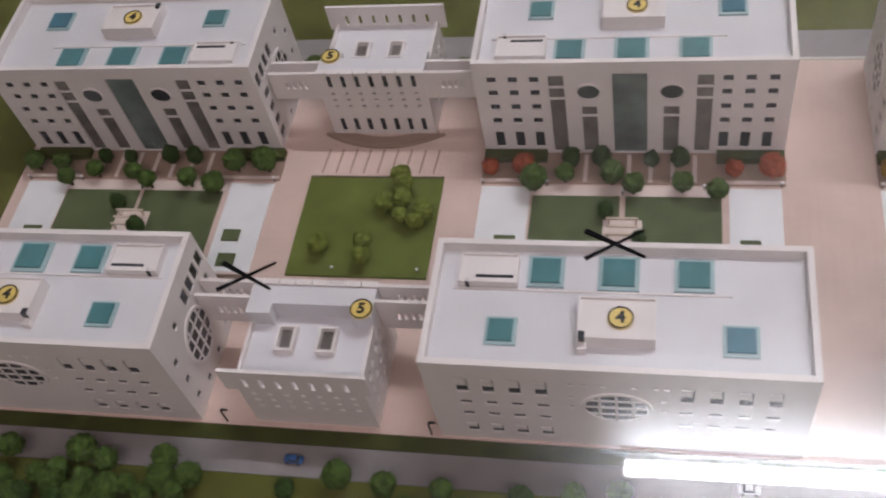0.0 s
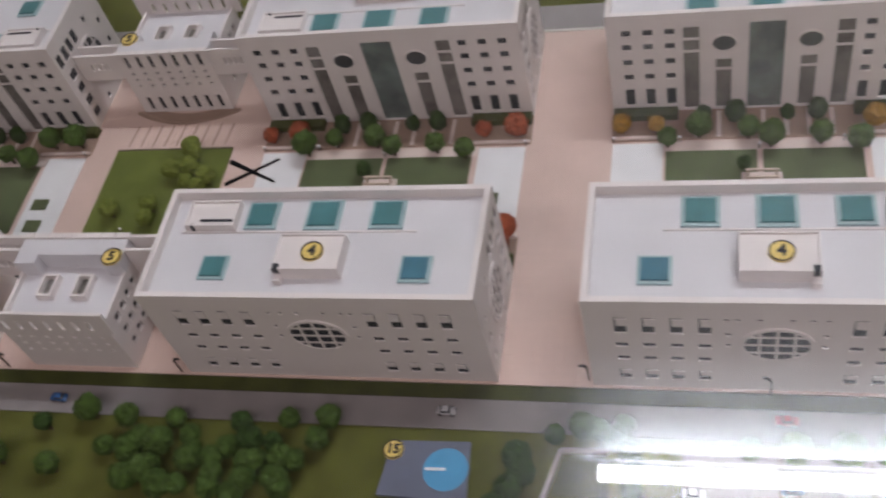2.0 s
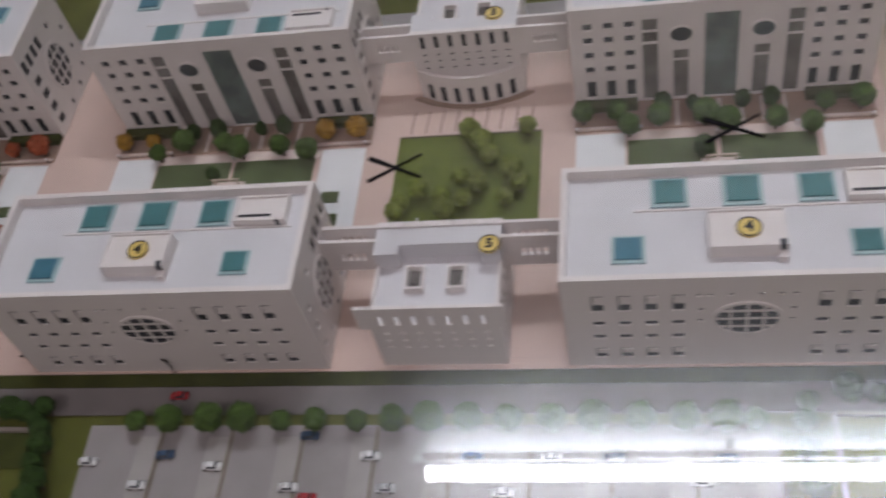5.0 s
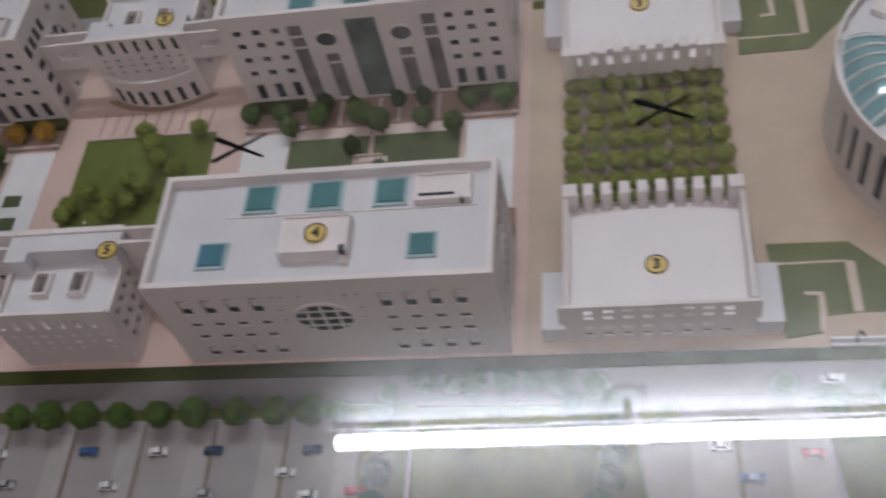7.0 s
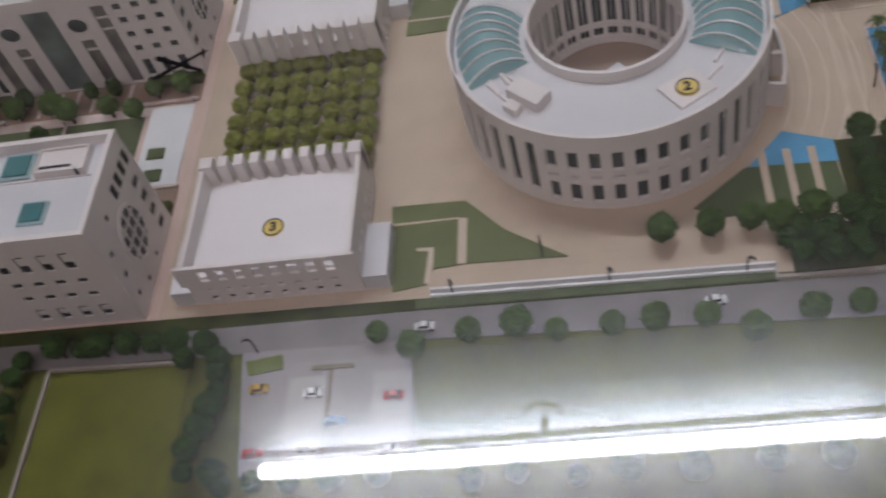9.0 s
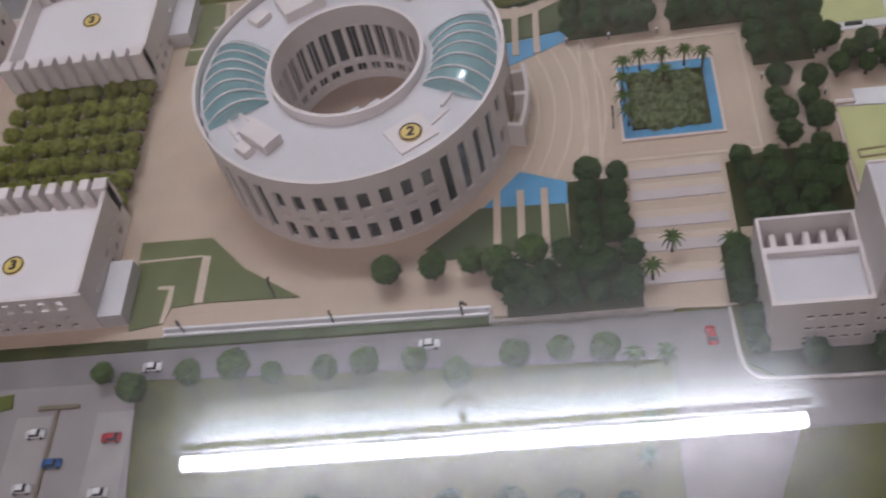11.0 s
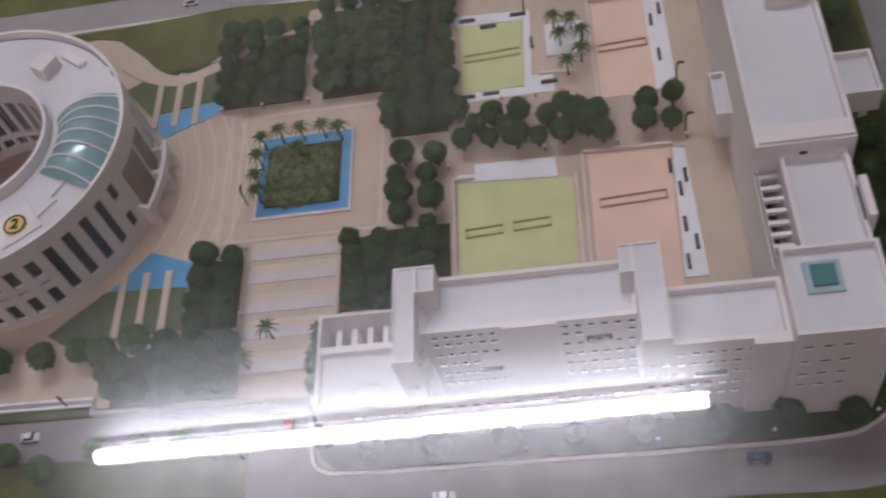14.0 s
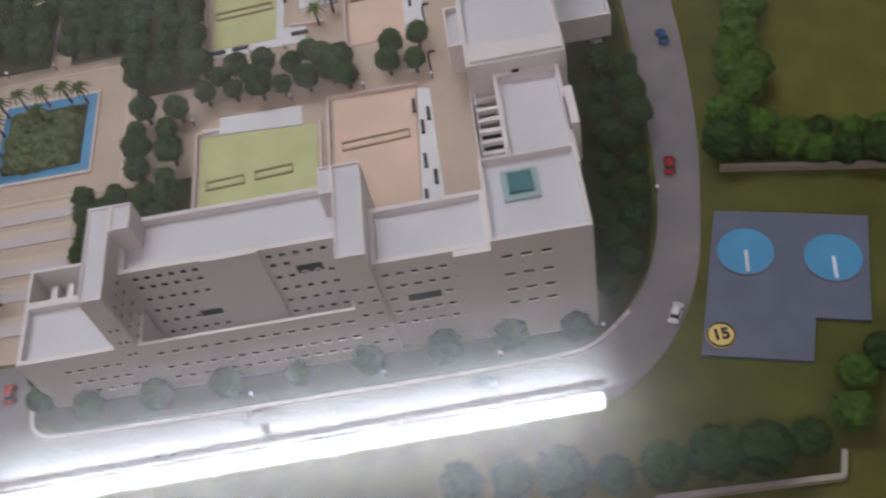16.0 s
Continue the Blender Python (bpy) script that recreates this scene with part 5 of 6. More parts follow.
# ---- swimming pools ----
def pool_deck(name, pts, pools, label):
    ob = thing(name, 0, 0, 0, 0, label, "swimming pool", "swimming pools")
    bm = bmesh.new()
    prism(bm, pts, 0.0, 0.07)
    part("deck", bm, M["deck"], ob)
    for x, y, r, rot in pools:
        bm = bmesh.new()
        disc(bm, x, y, 0.07, 0.078, r, 40)
        part("water", bm, M["pool"], ob, "bright blue round pool")
        bm = bmesh.new()
        ring(bm, x, y, 0.07, 0.085, r, r + 0.03, n=40)
        part("rim", bm, M["deck"], ob)
        bm = bmesh.new()
        c, s = math.cos(radians(rot)), math.sin(radians(rot))
        pts2 = [(x + u * c - v * s, y + u * s + v * c) for u, v in ((0, -0.025), (r * 0.9, -0.025), (r * 0.9, 0.025), (0, 0.025))]
        prism(bm, pts2, 0.08, 0.10)
        part("spring_board", bm, M["marble"], ob, "white board across the pool")


pool_deck("pool_terrace", [(4.45, -2.41), (4.56, -1.33), (6.05, -1.29), (6.11, -2.45)], [(5.66, -1.86, 0.42, 182)], "slate grey pool terrace with one round pool")
pool_deck("pool_terrace", [(53.14, 0.31), (55.4, -0.27), (54.85, -2.1), (54.1, -1.9), (53.85, -2.6), (52.33, -2.21)], [(53.42, -0.55, 0.43, 260), (54.66, -0.92, 0.43, 260)], "slate grey pool terrace with two round pools")
number_disc("15", 4.62, -1.52, 0.07, 0.2)
number_disc("15", 52.68, -1.95, 0.07, 0.22)


# ---- cars ----
def car(x, y, rz, key):
    ob = thing("car", x, y, 0.03, rz, key.split("_")[1] + " miniature model car", "car", "model cars")
    bm = bmesh.new()
    v = box(bm, -0.19, -0.085, 0.025, 0.19, 0.085, 0.085)
    bmesh.ops.bevel(bm, geom=bm.edges[:], offset=0.02 * U, segments=2, affect="EDGES")
    part("body", bm, M[key], ob, smooth=True)
    bm = bmesh.new()
    v = box(bm, -0.12, -0.072, 0.08, 0.09, 0.072, 0.135)
    for q in v[4:]:
        q.co.x *= 0.68
        q.co.y *= 0.82
    part("cabin_glass", bm, M["dark"], ob, "dark windows")
    bm = bmesh.new()
    box(bm, -0.075, -0.055, 0.133, 0.055, 0.055, 0.142)
    part("roof", bm, M[key], ob)
    for a in (-0.115, 0.115):
        for b in (-0.085, 0.085):
            bm = bmesh.new()
            n = 10
            lo = [bm.verts.new(((a + 0.035 * math.cos(2 * math.pi * i / n)) * U, (b - 0.012) * U, (0.032 + 0.035 * math.sin(2 * math.pi * i / n)) * U)) for i in range(n)]
            hi = [bm.verts.new((w.co.x, w.co.y + 0.024 * U, w.co.z)) for w in lo]
            bm.faces.new(lo)
            bm.faces.new(hi)
            for i in range(n):
                bm.faces.new((lo[i], lo[(i + 1) % n], hi[(i + 1) % n], hi[i]))
            part("wheel", bm, M["black"], ob)
    return ob


for x, y, rz, k in ((-2.75, -0.72, 176, "car_blue"), (5.5, -0.68, 0, "car_silver"), (11.55, -0.62, 180, "car_red"), (10.0, -2.06, 0, "car_white"), (11.59, -1.91, 5, "car_navy"), (12.6, -2.14, 178, "car_white"), (11.16, -2.54, 0, "car_white"),
                    (15.69, -1.91, 0, "car_white"), (14.45, -1.5, 0, "car_navy"), (17.6, -1.9, 0, "car_blue"), (19.05, -1.92, 4, "car_white"), (20.16, -1.92, 0, "car_navy"), (21.65, -2.36, 0, "car_white"), (22.1, -1.93, 0, "car_navy"),
                    (16.06, -2.55, 0, "car_silver"), (14.2, -2.55, 0, "car_white"), (14.6, -2.75, 0, "car_red"), (20.13, -2.77, 180, "car_silver"), (22.12, -2.8, 180, "car_white"), (23.0, -2.75, 0, "car_red"), (18.2, -2.6, 0, "car_white"),
                    (28.36, -1.81, 0, "car_yellow"), (29.4, -1.97, 0, "car_white"), (30.9, -2.14, 180, "car_red"), (29.87, -2.57, 0, "car_blue"), (29.41, -3.02, 0, "car_white"), (30.87, -3.17, 180, "car_white"), (28.42, -3.1, 0, "car_red"),
                    (31.4, -0.75, 0, "car_white"), (36.6, -0.7, 0, "car_white"), (41.45, -0.95, 95, "car_red"), (44.14, -2.36, 0, "car_white"), (49.1, -2.1, -5, "car_navy"), (52.12, -1.45, 62, "car_white"), (52.66, 1.37, 80, "car_red"), (53.2, 4.35, 95, "car_blue"),
                    (38.2, 10.2, 0, "car_white")):
    car(x, y, rz, k)


# ---- trees ----
def crown_mesh(seed, r, squash, key, lumps=0.2):
    rnd = random.Random(seed)
    bm = bmesh.new()
    bmesh.ops.create_icosphere(bm, subdivisions=3, radius=1.0)
    off = Vector((rnd.uniform(-50, 50), rnd.uniform(-50, 50), rnd.uniform(-50, 50)))
    for v in bm.verts:
        d = v.co.normalized()
        k = 1 + lumps * noise.noise(d * 1.6 + off) + 0.13 * noise.noise(d * 4.5 + off) + 0.14 * noise.noise(d * 12 + off)
        v.co = Vector((d.x * k * r, d.y * k * r, d.z * k * r * squash)) * U
    # loose flakes standing off the foam
    for i in range(120):
        a, b = rnd.uniform(0, 2 * math.pi), math.asin(rnd.uniform(-0.6, 1))
        d = Vector((math.cos(a) * math.cos(b), math.sin(a) * math.cos(b), math.sin(b)))
        c = Vector((d.x * r, d.y * r, d.z * r * squash)) * U * rnd.uniform(0.95, 1.12)
        s = r * U * rnd.uniform(0.08, 0.16)
        vs = [bm.verts.new(c + Vector((rnd.uniform(-s, s), rnd.uniform(-s, s), rnd.uniform(-s, s)))) for _ in range(4)]
        for f in ((0, 1, 2), (0, 2, 3), (0, 3, 1), (1, 3, 2)):
            bm.faces.new([vs[j] for j in f])
    return mesh_of("crown", bm, M[key])


def trunk_mesh(h, r, seed):
    bm = bmesh.new()
    rnd = random.Random(seed)
    prev = None
    for i in range(5):
        t = i / 4
        q = [bm.verts.new(((math.cos(2 * math.pi * k / 7) * r * (1.5 - t) + 0.01 * rnd.uniform(-1, 1)) * U, math.sin(2 * math.pi * k / 7) * r * (1.5 - t) * U, h * t * U)) for k in range(7)]
        if prev:
            for k in range(7):
                bm.faces.new((prev[k], prev[(k + 1) % 7], q[(k + 1) % 7], q[k]))
        prev = q
    bm.faces.new(prev)
    for k in range(3):  # short limbs into the crown
        a = 2 * math.pi * k / 3 + seed
        b0 = Vector((0, 0, h * 0.7))
        b1 = Vector((math.cos(a) * r * 5, math.sin(a) * r * 5, h * 1.1))
        vs = [bm.verts.new((b0 + Vector((math.cos(a + 2.1 * j) * r * 0.6, math.sin(a + 2.1 * j) * r * 0.6, 0))) * U) for j in range(3)]
        tip = bm.verts.new(b1 * U)
        for j in range(3):
            bm.faces.new((vs[j], vs[(j + 1) % 3], tip))
    return mesh_of("trunk", bm, M["trunk"])


KINDS = {  # material, crown radius, squash, trunk height, words
    "round": ("leaf", 0.235, 0.95, 0.22, "green foam model tree with a rounded crown"),
    "deep": ("leaf_deep", 0.215, 0.95, 0.24, "dark green foam model tree"),
    "olive": ("leaf_olive", 0.222, 0.85, 0.17, "olive green foam orchard tree"),
    "lime": ("leaf_lime", 0.21, 0.9, 0.18, "light green foam model tree on the lawn"),
    "red": ("leaf_red", 0.215, 1.0, 0.14, "orange-red foam model tree in a planter"),
    "gold": ("leaf_gold", 0.205, 1.0, 0.14, "golden yellow foam model tree in a planter"),
    "island": ("leaf_pond", 0.17, 0.9, 0.12, "green foam shrub on the pond island"),
    "vivid": ("leaf_vivid", 0.25, 0.9, 0.2, "vivid green foam model tree beside the lawn"),
    "broad": ("leaf_deep", 0.31, 0.85, 0.2, "broad dark green foam model tree"),
    "broad_vivid": ("leaf_vivid", 0.30, 0.85, 0.2, "broad vivid green foam model tree"),
    "small": ("leaf_deep", 0.17, 1.3, 0.10, "small dark green foam shrub on the terrace"),
}
TREES = {}
rt = random.Random(7)


def tree(kind, x, y, z=0.03):
    m, r, sq, h, words = KINDS[kind]
    i = rt.randrange(6)
    if (kind, i) not in TREES:
        k = 0.94 + 0.02 * i if kind == "olive" else 0.85 + 0.07 * i
        ob = thing({"olive": "orchard_tree", "small": "shrub"}.get(kind, "tree"), x, y, z, 0, words, "shrub" if kind == "small" else "tree", kind + " trees")
        part("trunk", trunk_mesh(h * k + r * 0.3, 0.028, i), None, ob)
        c = part("crown", crown_mesh(100 + i, r * k, sq, m), None, ob)
        c.location = (0, 0, (h * k + r * k * sq * 0.75) * U)
        TREES[(kind, i)] = ob
        return ob
    return copy_thing(TREES[(kind, i)], pose(x * U, y * U, z * U, 0, 0, rt.uniform(0, 360)))


def palm(x, y, z=0.05):
    if "palm" not in TREES:
        ob = thing("palm_tree", x, y, z, 0, "small model palm with spread green fronds", "palm", "model palms")
        part("trunk", trunk_mesh(0.42, 0.02, 3), None, ob)
        bm = bmesh.new()
        rnd = random.Random(5)
        for i in range(11):
            a = 2 * math.pi * i / 11 + rnd.uniform(-0.2, 0.2)
            prev = None
            for j in range(5):
                t = j / 4
                r, z0 = 0.24 * t, 0.42 + 0.10 * math.sin(t * 2.6) - 0.10 * t * t
                w = 0.035 * (1 - t) + 0.006
                c, s = math.cos(a), math.sin(a)
                q = [bm.verts.new(((r * c - o * s) * U, (r * s + o * c) * U, (z0 - abs(o) * 0.4) * U)) for o in (-w, 0, w)]
                if prev:
                    for k in range(2):
                        bm.faces.new((prev[k], prev[k + 1], q[k + 1], q[k]))
                prev = q
        part("fronds", bm, M["leaf"], ob)
        TREES["palm"] = ob
        return ob
    return copy_thing(TREES["palm"], pose(x * U, y * U, z * U, 0, 0, rt.uniform(0, 360)))


# courtyards: rows near the facades and corner trees in planters
for cx, accent in ((-11.1, "round"), (0.0, "red"), (8.2, "gold"), (19.35, "round")):
    for a in (0.2, 0.95, 5.35, 6.1):
        tree(accent, cx + a, 6.3, 0.06)
    for a, b in ((1.2, 5.85), (1.85, 6.1), (2.85, 6.05), (3.3, 5.8), (4.3, 5.85), (5.0, 5.65)):
        tree("round", cx + a, b, 0.05)
    for a in (1.95, 2.6, 3.65, 4.25):
        tree("small", cx + a, 6.55, 0.06)
for x, y in ((-4.35, 8.95), (-4.0, 9.1), (-4.45, 9.3), (-0.75, 9.2)):
    tree("round", x, y)
tree("red", 6.05, 3.15, 0.055)
tree("red", 6.15, 3.45, 0.055)
for x, y in ((-3.25, 4.05), (-2.3, 4.2), (-2.25, 3.8), (-2.0, 5.2), (-1.6, 4.9), (-1.6, 5.3), (-1.65, 5.75), (-1.25, 4.75), (-1.1, 5.0), (-1.75, 5.95)):
    tree("lime", x, y, 0.08)
for x, y in ((15.6, 3.95), (16.0, 4.3), (16.5, 4.1), (17.0, 4.0), (17.3, 4.4), (16.9, 4.6), (17.9, 4.0), (18.2, 4.4), (17.0, 6.0), (18.3, 6.05), (17.5, 5.2), (18.0, 4.8), (15.5, 3.7), (16.6, 3.7), (17.3, 5.6)):
    tree("lime", x, y, 0.08)
for i in range(8):
    for j in range(7):
        tree("olive", 27.0 + i * 0.425 + rt.uniform(-0.03, 0.03), 3.2 + j * 0.545 + rt.uniform(-0.02, 0.02))
# front gardens
for x, y in ((-8.48, -0.95), (-6.9, -0.95), (-6.38, -1.1), (-5.17, -1.0), (-4.59, -1.3), (-5.14, -1.4), (-5.85, -1.55), (-7.3, -1.35), (-7.75, -1.45), (-8.43, -1.6), (-6.7, -1.5), (-4.44, -2.24), (-3.44, -2.2), (-5.6, -2.1), (-6.4, -2.1),
             (-1.75, -1.1), (-0.87, -1.2), (0.2, -1.2), (-0.43, -1.62), (0.6, -1.53), (2.54, -1.1), (3.33, -1.05), (1.46, -1.75), (-1.15, -1.84), (-0.04, -2.2), (0.74, -2.06), (2.1, -2.0), (2.84, -1.95), (1.3, -2.3), (3.2, -1.5), (2.7, -2.5), (-2.2, -2.3), (0.3, -2.6), (1.8, -2.7)):
    tree("round", x, y, 0.0)
EXTRA = [(-9.2 + (i % 8) * 0.62 + rt.uniform(-0.15, 0.15), -1.75 - 0.5 * (i // 8) + rt.uniform(-0.15, 0.15), 0.0) for i in range(16)]
EXTRA += [(-0.6 + (i % 6) * 0.65 + rt.uniform(-0.15, 0.15), -1.9 - 0.55 * (i // 6) + rt.uniform(-0.15, 0.15), 0.0) for i in range(12)]
for x, y in ((-2.7, -1.4), (1.62, -1.25), (2.32, -1.6), (1.9, -1.6), (2.0, -2.3), (-7.9, -1.9), (-7.2, -1.9)):
    tree("deep", x, y, 0.0)
for x, y in ((7.61, -1.2), (8.1, -1.05), (8.83, -1.0), (7.0, -1.7), (6.9, -2.3), (8.93, -1.5), (9.05, -1.85), (9.0, -2.2), (9.2, -2.6), (8.7, -1.25), (6.7, -2.7), (6.6, -3.1), (9.2, -3.0), (8.4, -1.1), (7.1, -2.0)):
    tree("deep", x, y, 0.0)
for x in (10.92, 11.66, 12.48, 13.16, 13.9, 14.6, 15.4, 16.1, 16.8, 17.54, 18.28, 19.05, 19.81, 20.63, 21.4, 22.1, 22.6):
    tree("round", x, -1.32)
for x, y in ((23.42, -1.35), (23.42, -1.9), (23.46, -2.55), (23.4, -3.1), (23.5, -0.95), (24.2, -0.75), (24.7, -0.8), (25.1, -0.8), (25.7, -0.8), (26.2, -0.8), (26.7, -0.85), (27.3, -0.95), (27.6, -1.3), (27.63, -1.6), (27.65, -1.95), (27.6, -2.3), (27.5, -2.7), (27.3, -3.1), (27.3, -3.5), (27.9, -3.6),
             (28.05, -3.8), (28.6, -3.75), (29.25, -3.8), (29.99, -3.8), (30.82, -3.75), (26.9, -1.2)):
    tree("deep", x, y, 0.0)
for x, y in ((30.57, -0.95), (31.26, -1.35), (32.26, -1.1), (33.13, -1.05), (33.82, -1.2), (34.79, -1.2), (35.52, -1.15), (36.41, -1.15), (37.15, -1.5), (38.14, -1.2), (38.91, -1.15), (39.67, -1.2)):
    tree("round", x, y, 0.0)
for x, y in ((40.13, -1.4), (40.65, -1.4), (40.3, -2.6), (40.2, -3.2), (41.0, 0.87), (42.0, 0.73), (41.95, 0.2), (40.6, 0.3)):
    palm(x, y, 0.0 if y < -1 else 0.05)
for i in range(9):
    tree("deep", 32.2 + i * 0.95 + rt.uniform(-0.2, 0.2), -3.9 + rt.uniform(-0.1, 0.1), 0.0)
# grove by the round building and the pond
for x, y in ((35.81, 0.71), (36.67, 0.75), (37.39, 0.8), (37.9, 0.68), (38.5, 0.88)):
    tree("round", x, y)
for x, y in ((39.12, 0.74), (39.62, 0.81), (40.29, 0.67), (39.62, 2.6), (40.15, 2.56), (39.56, 2.1), (40.1, 2.08), (39.55, 1.6), (40.07, 1.58), (37.95, 0.3), (38.45, 0.2), (39.08, 0.16), (39.6, 0.33), (40.26, 0.22), (39.6, 1.2), (40.1, 1.2), (42.06, 0.29), (42.06, -0.2), (42.05, 0.0)):
    tree("deep", x, y)
for x, y in ((38.15, -0.05), (38.65, -0.1), (39.15, -0.12), (39.65, -0.08), (40.15, -0.1), (38.2, 0.48), (38.75, 0.5), (39.3, 0.5), (39.85, 0.52), (42.1, 0.55), (42.05, -0.35)):
    tree("deep", x, y)
for x, y in ((43.44, 4.55), (44.09, 4.46), (43.3, 4.1), (43.9, 4.0), (43.38, 3.6), (44.01, 3.4), (43.41, 3.1), (43.92, 2.85), (42.44, 2.68), (43.02, 2.65), (42.52, 2.25), (42.99, 2.1), (43.5, 2.0), (42.56, 1.7), (43.06, 1.6), (43.57, 1.5), (43.6, 2.5), (44.05, 2.4), (43.9, 1.9), (42.6, 1.35), (43.2, 1.2), (43.7, 1.1)):
    tree("deep", x, y)
for x, y in ((44.61, 4.76), (45.15, 4.75), (45.68, 4.65), (46.1, 4.65), (46.58, 4.65), (47.06, 4.75), (47.34, 4.55), (48.14, 4.7), (48.64, 4.65), (44.52, 5.5), (45.22, 5.3), (45.77, 5.3), (46.63, 5.36), (47.25, 5.0), (48.23, 5.15), (48.75, 5.3), (44.9, 5.1), (45.5, 5.0), (46.3, 5.1), (46.9, 5.1)):
    tree("deep", x, y)


def grove(name, spots, kind, label):
    """Close-set trees that nobody could count, joined into one mesh."""
    m, r, sq, h, words = KINDS[kind]
    bm = bmesh.new()
    for k, (x, y, z) in enumerate(spots):
        src = TREES[(kind, k % 6)] if (kind, k % 6) in TREES else tree(kind, x, y, z)
        crown = [c for c in src.children if c.name.startswith("crown")][0]
        n0 = len(bm.verts)
        bm.from_mesh(crown.data)
        bm.verts.ensure_lookup_table()
        turn = pose(x * U, y * U, z * U, 0, 0, rt.uniform(0, 360)) @ Matrix.Translation(crown.location)
        bmesh.ops.transform(bm, matrix=turn, verts=bm.verts[n0:])
        disc(bm, x, y, z, z + h, 0.03, 6)
    me = bpy.data.meshes.new(name)
    bm.to_mesh(me)
    bm.free()
    me.materials.append(M[m])
    tagged(new(name, me), label, "trees", "", "stuff")


spots = []
for x0, x1, y0, y1 in ((39.5, 41.1, 6.75, 8.6), (41.7, 43.0, 6.75, 9.1), (43.2, 44.3, 5.45, 9.1)):
    nx, ny = int((x1 - x0) / 0.42) + 1, int((y1 - y0) / 0.44) + 1
    for i in range(nx):
        for j in range(ny):
            spots.append((x0 + (x1 - x0) * i / (nx - 1) + rt.uniform(-0.06, 0.06), y0 + (y1 - y0) * j / (ny - 1) + rt.uniform(-0.06, 0.06), 0.03))
grove("thicket", EXTRA, "round", "close-set green foam thicket in the front garden")
grove("grove", spots, "deep", "close-set dark green foam grove behind the pond")
spots = [(40.72 + i * 0.27 + rt.uniform(-0.05, 0.05), 4.0 + j * 0.3 + rt.uniform(-0.05, 0.05), -0.16) for i in range(5) for j in range(5)]
grove("pond_shrubs", spots, "island", "close-set green foam shrubs on the pond island")
for x, y in ((40.5, 5.35), (40.85, 5.5), (41.3, 5.5), (41.75, 5.5), (42.1, 5.4), (40.45, 4.9), (40.45, 4.4), (40.5, 4.0), (41.3, 5.0)):
    palm(x, y, 0.06)
for x, y in ((46.6, 7.7), (46.95, 7.6), (46.7, 7.2), (47.1, 6.7), (46.8, 6.4), (47.15, 7.2)):
    palm(x, y, 0.05)
# round the school
for x, y in ((51.92, 3.7), (52.3, 3.44), (51.85, 3.0), (52.3, 2.86), (51.74, 2.47), (52.3, 2.31), (51.74, 1.94), (52.11, 1.86), (51.61, 1.33), (52.1, 1.33), (51.6, 0.84), (52.0, 0.74), (51.4, 0.29), (51.84, 0.2), (51.48, -0.18), (51.6, -0.56), (50.6, -1.62), (51.2, -0.9), (51.3, 3.3), (51.4, 2.7), (49.6, -1.6), (48.6, -1.62), (47.4, -1.6), (46.3, -1.6), (45.2, -1.6), (44.1, -1.62), (43.0, -1.6), (42.2, -0.9), (42.15, -1.3), (51.6, 6.2), (52.1, 6.8), (51.7, 7.3)):
    tree("deep", x, y)
slab("meadow", M["meadow"], [(54.35, 2.0), (56.6, 1.55), (70.0, 1.0), (70.0, 12.0), (55.6, 12.0)], 0.0, 0.03, "olive green flocked meadow behind the hedge", "lawn")
hedge = [(53.80 + 0.135 * j + i * 0.34 + rt.uniform(-0.08, 0.08), 1.95 + j * 0.5 + rt.uniform(-0.1, 0.1)) for j in range(8) for i in range(2)]
for x, y in hedge:
    tree("vivid", x, y, 0.0)
for i in range(7):  # a looser row along the wall, dark and vivid crowns mixed
    tree("broad_vivid" if i in (2, 3) else "broad", 53.6 + i * 0.47 + rt.uniform(-0.06, 0.06), 1.36 - i * 0.10 + rt.uniform(-0.06, 0.06), 0.0)
    tree("vivid" if i % 3 else "deep", 53.8 + i * 0.45 + rt.uniform(-0.06, 0.06), 1.70 - i * 0.10, 0.0)
for k, (x, y) in enumerate(((54.3, -3.0), (54.06, -3.57), (53.4, -3.85), (52.75, -3.95), (52.1, -3.92), (51.4, -3.96), (50.7, -3.95), (50.0, -3.87), (49.3, -3.82), (48.6, -3.77), (54.75, -2.75), (55.2, -2.55))):
    tree("broad_vivid" if k in (1, 0) else "broad", x, y, 0.0)


# ---- small garden things ----
def pergola(x, y):
    ob = thing("garden_pergola", x, y, 0.07, 0, "tiny pale garden frame with plants between the lawns", "pergola", "garden pergolas")
    for px, py in ((-0.28, -0.2), (0.28, -0.2), (-0.28, 0.2), (0.28, 0.2)):
        bm = bmesh.new()
        box(bm, px - 0.02, py - 0.02, 0, px + 0.02, py + 0.02, 0.2)
        part("post", bm, M["band"], ob)
    for py in (-0.2, 0.0, 0.2):
        bm = bmesh.new()
        box(bm, -0.33, py - 0.02, 0.2, 0.33, py + 0.02, 0.235)
        part("beam", bm, M["band"], ob)
    bm = bmesh.new()
    box(bm, -0.4, -0.3, 0, 0.4, 0.3, 0.025)
    part("base", bm, M["stair"], ob)


for cx in (-11.1, 0.0, 8.2, 19.35):
    pergola(cx + 3.1, 4.75)
    tree("small", cx + 2.75, 5.15, 0.07)
    tree("small", cx + 3.45, 4.45, 0.07)


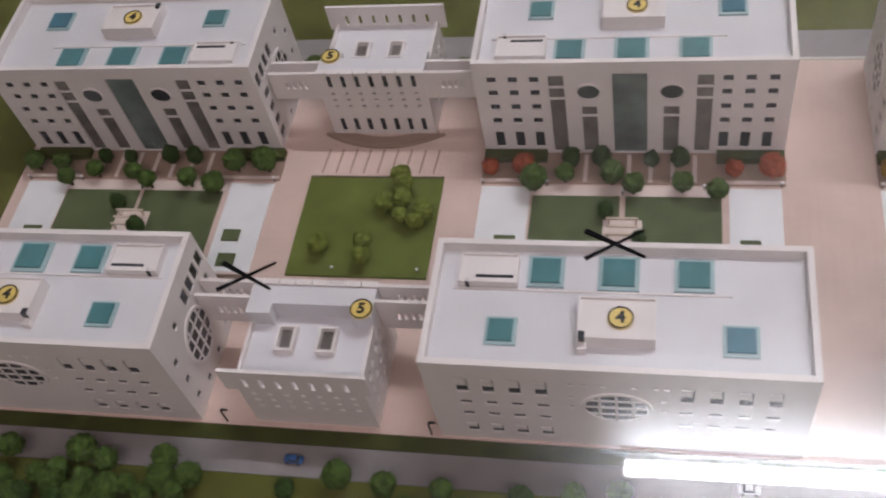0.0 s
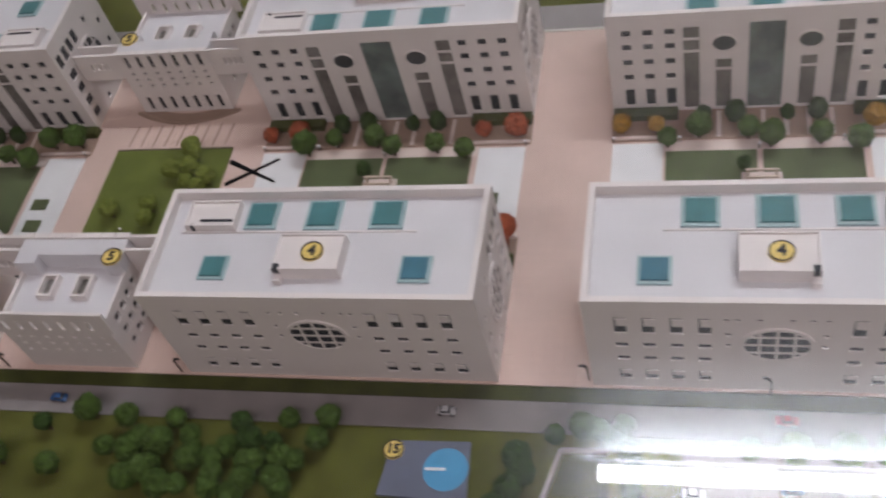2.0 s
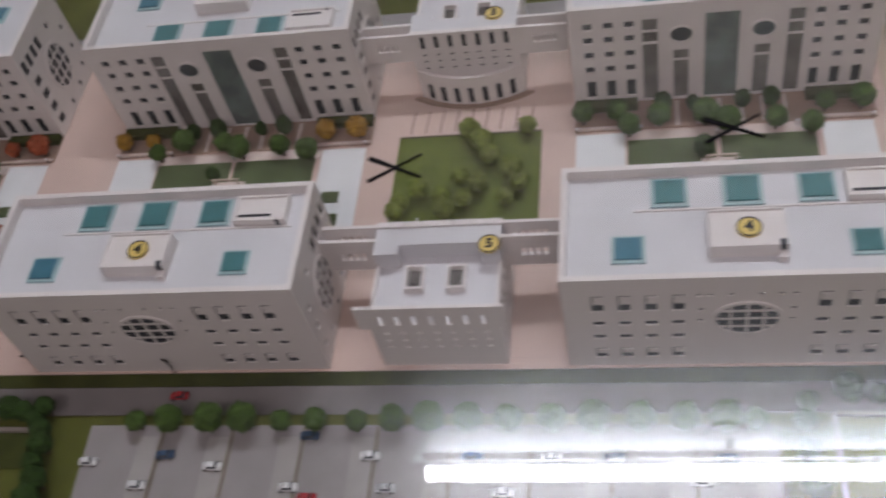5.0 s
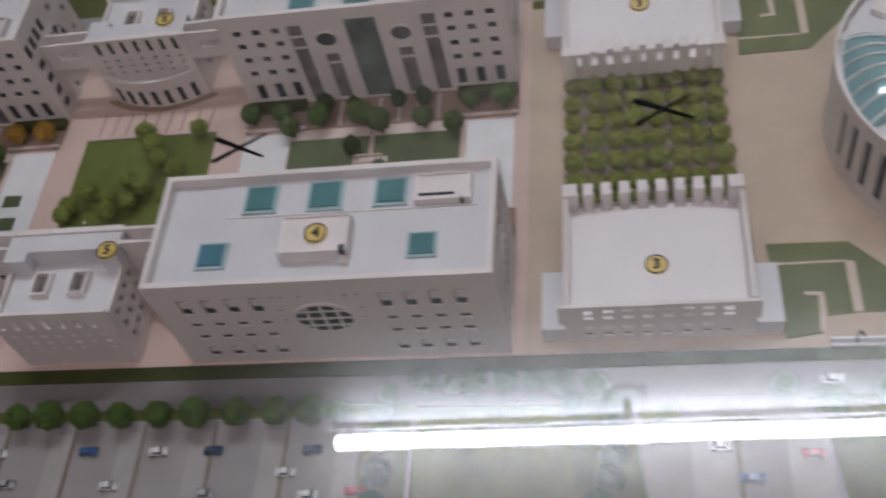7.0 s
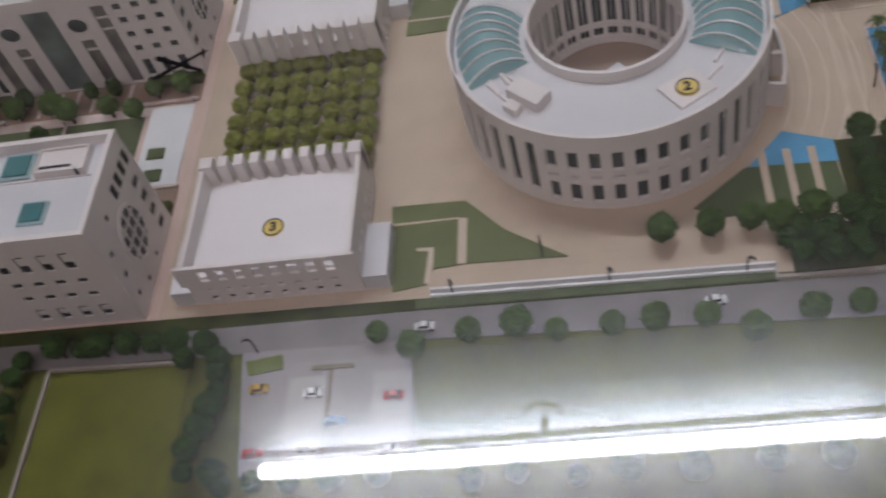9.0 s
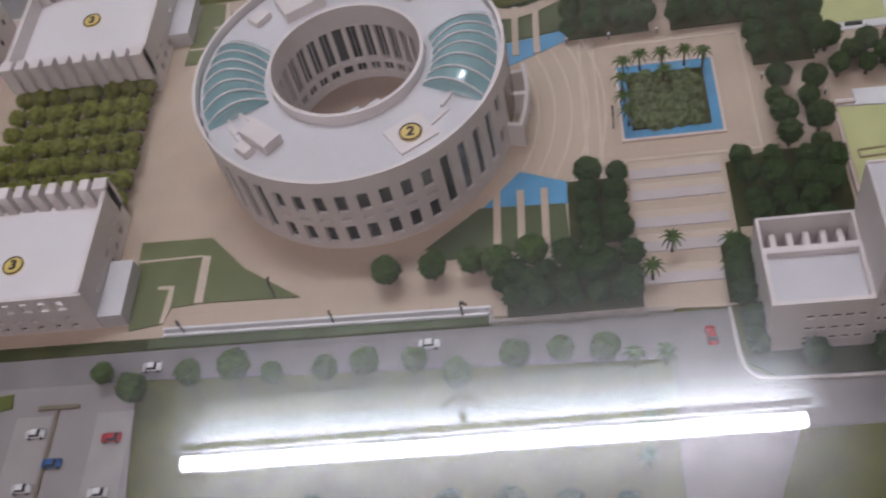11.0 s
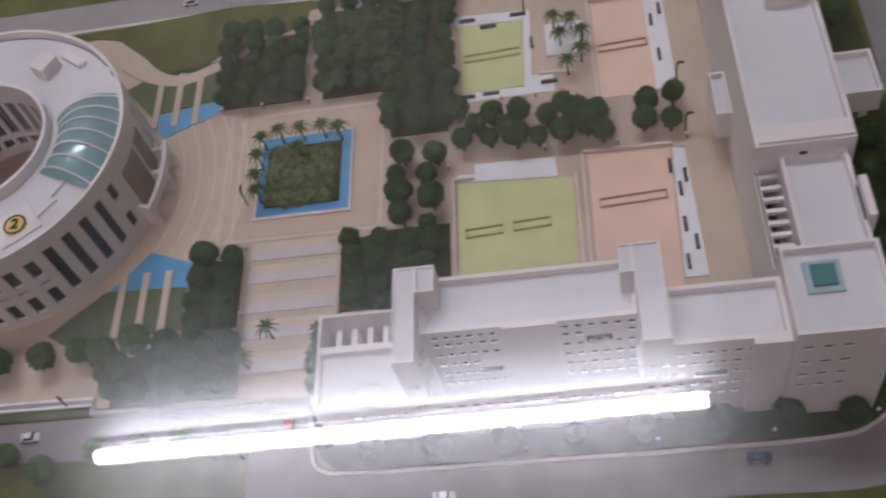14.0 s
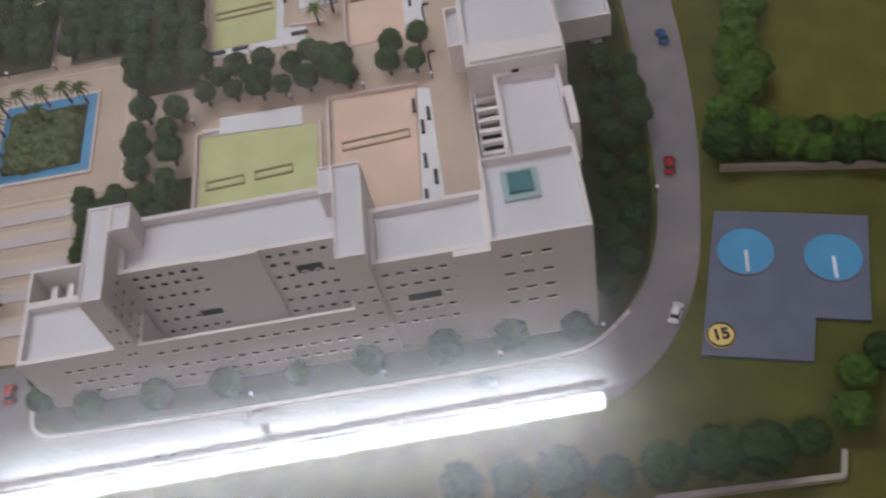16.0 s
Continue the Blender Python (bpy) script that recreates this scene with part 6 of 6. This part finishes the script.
def bollard(x, y, z=0.03):
    ob = thing("bollard_lamp", x, y, z, 0, "tiny white globe lamp on a short dark post", "lamp", "bollard lamps")
    bm = bmesh.new()
    disc(bm, 0, 0, 0, 0.14, 0.014, 6)
    part("post", bm, M["dim"], ob)
    bm = bmesh.new()
    bmesh.ops.create_icosphere(bm, subdivisions=2, radius=0.032 * U)
    g = part("globe", bm, M["reflector"], ob, "white globe", smooth=True)
    g.location = (0, 0, 0.165 * U)


for cx in (-11.1, 0.0, 8.2, 19.35):
    for a, b in ((0.05, 6.0), (1.45, 5.98), (3.07, 5.75), (4.75, 5.9), (6.3, 6.0)):
        bollard(cx + a, b, 0.05)
for x, y in ((-2.9, 3.6), (-1.05, 3.6), (16.0, 3.6), (40.3, 2.9), (40.35, 1.4), (39.4, 6.55), (40.3, 6.55), (41.3, 6.55), (43.2, 4.9), (44.3, 4.3), (46.2, 4.5), (47.6, 4.45), (48.9, 4.4), (44.4, 5.9), (45.4, 5.95), (46.1, 5.9), (47.4, 5.5),
             (51.0, -1.5), (49.4, -1.7), (47.6, -1.7), (45.5, -1.7), (52.35, 0.9), (52.45, 2.6), (42.0, 0.9), (-12.2, 5.4), (-12.6, 3.9)):
    bollard(x, y)


# ---- the glass cover and the crossed rods on it ----
def cover():
    bm = bmesh.new()
    box(bm, -28, -14, 5.45, 72, 24, 5.57)
    ob = tagged(part("glass_cover", bm, M["glass"]), "large clear glass sheet over the scale model", "glass cover")
    ob.visible_shadow = False
    for x in (-28, 71.4):
        for y in (-8, 17):
            bm = bmesh.new()
            box(bm, x, y, -0.65, x + 0.6, y + 0.6, 5.45)
            tagged(part("glass_post", bm, M["dim"]), "dark corner post that carries the glass cover", "post", "cover posts")


cover()


def crossed_rods(x, y, rz):
    ob = thing("crossed_rods", x, y, 5.58, rz, "two thin black tapered rods crossed on the glass", "rods", "crossed rods")
    for ang, ln, w, k, nm in ((-27, 0.95, 0.036, "rod", "rod"), (33, 0.95, 0.028, "rod", "thin_rod")):
        bm = bmesh.new()
        c, s = math.cos(radians(ang)), math.sin(radians(ang))
        pts = [(u * c - v * s, u * s + v * c) for u, v in ((-ln / 2, -w), (ln / 2, -w * 0.35), (ln / 2, w * 0.35), (-ln / 2, w))]
        prism(bm, pts, 0.0 if nm == "rod" else -0.004, 0.045 if nm == "rod" else 0.03)
        part(nm, bm, M[k], ob)


for x, y, rz in ((-2.0, -0.25, 0), (3.3, 0.48, 0), (17.1, 0.22, 0), (22.15, 0.66, 0), (28.63, 0.81, 0)):
    crossed_rods(x, y, rz)
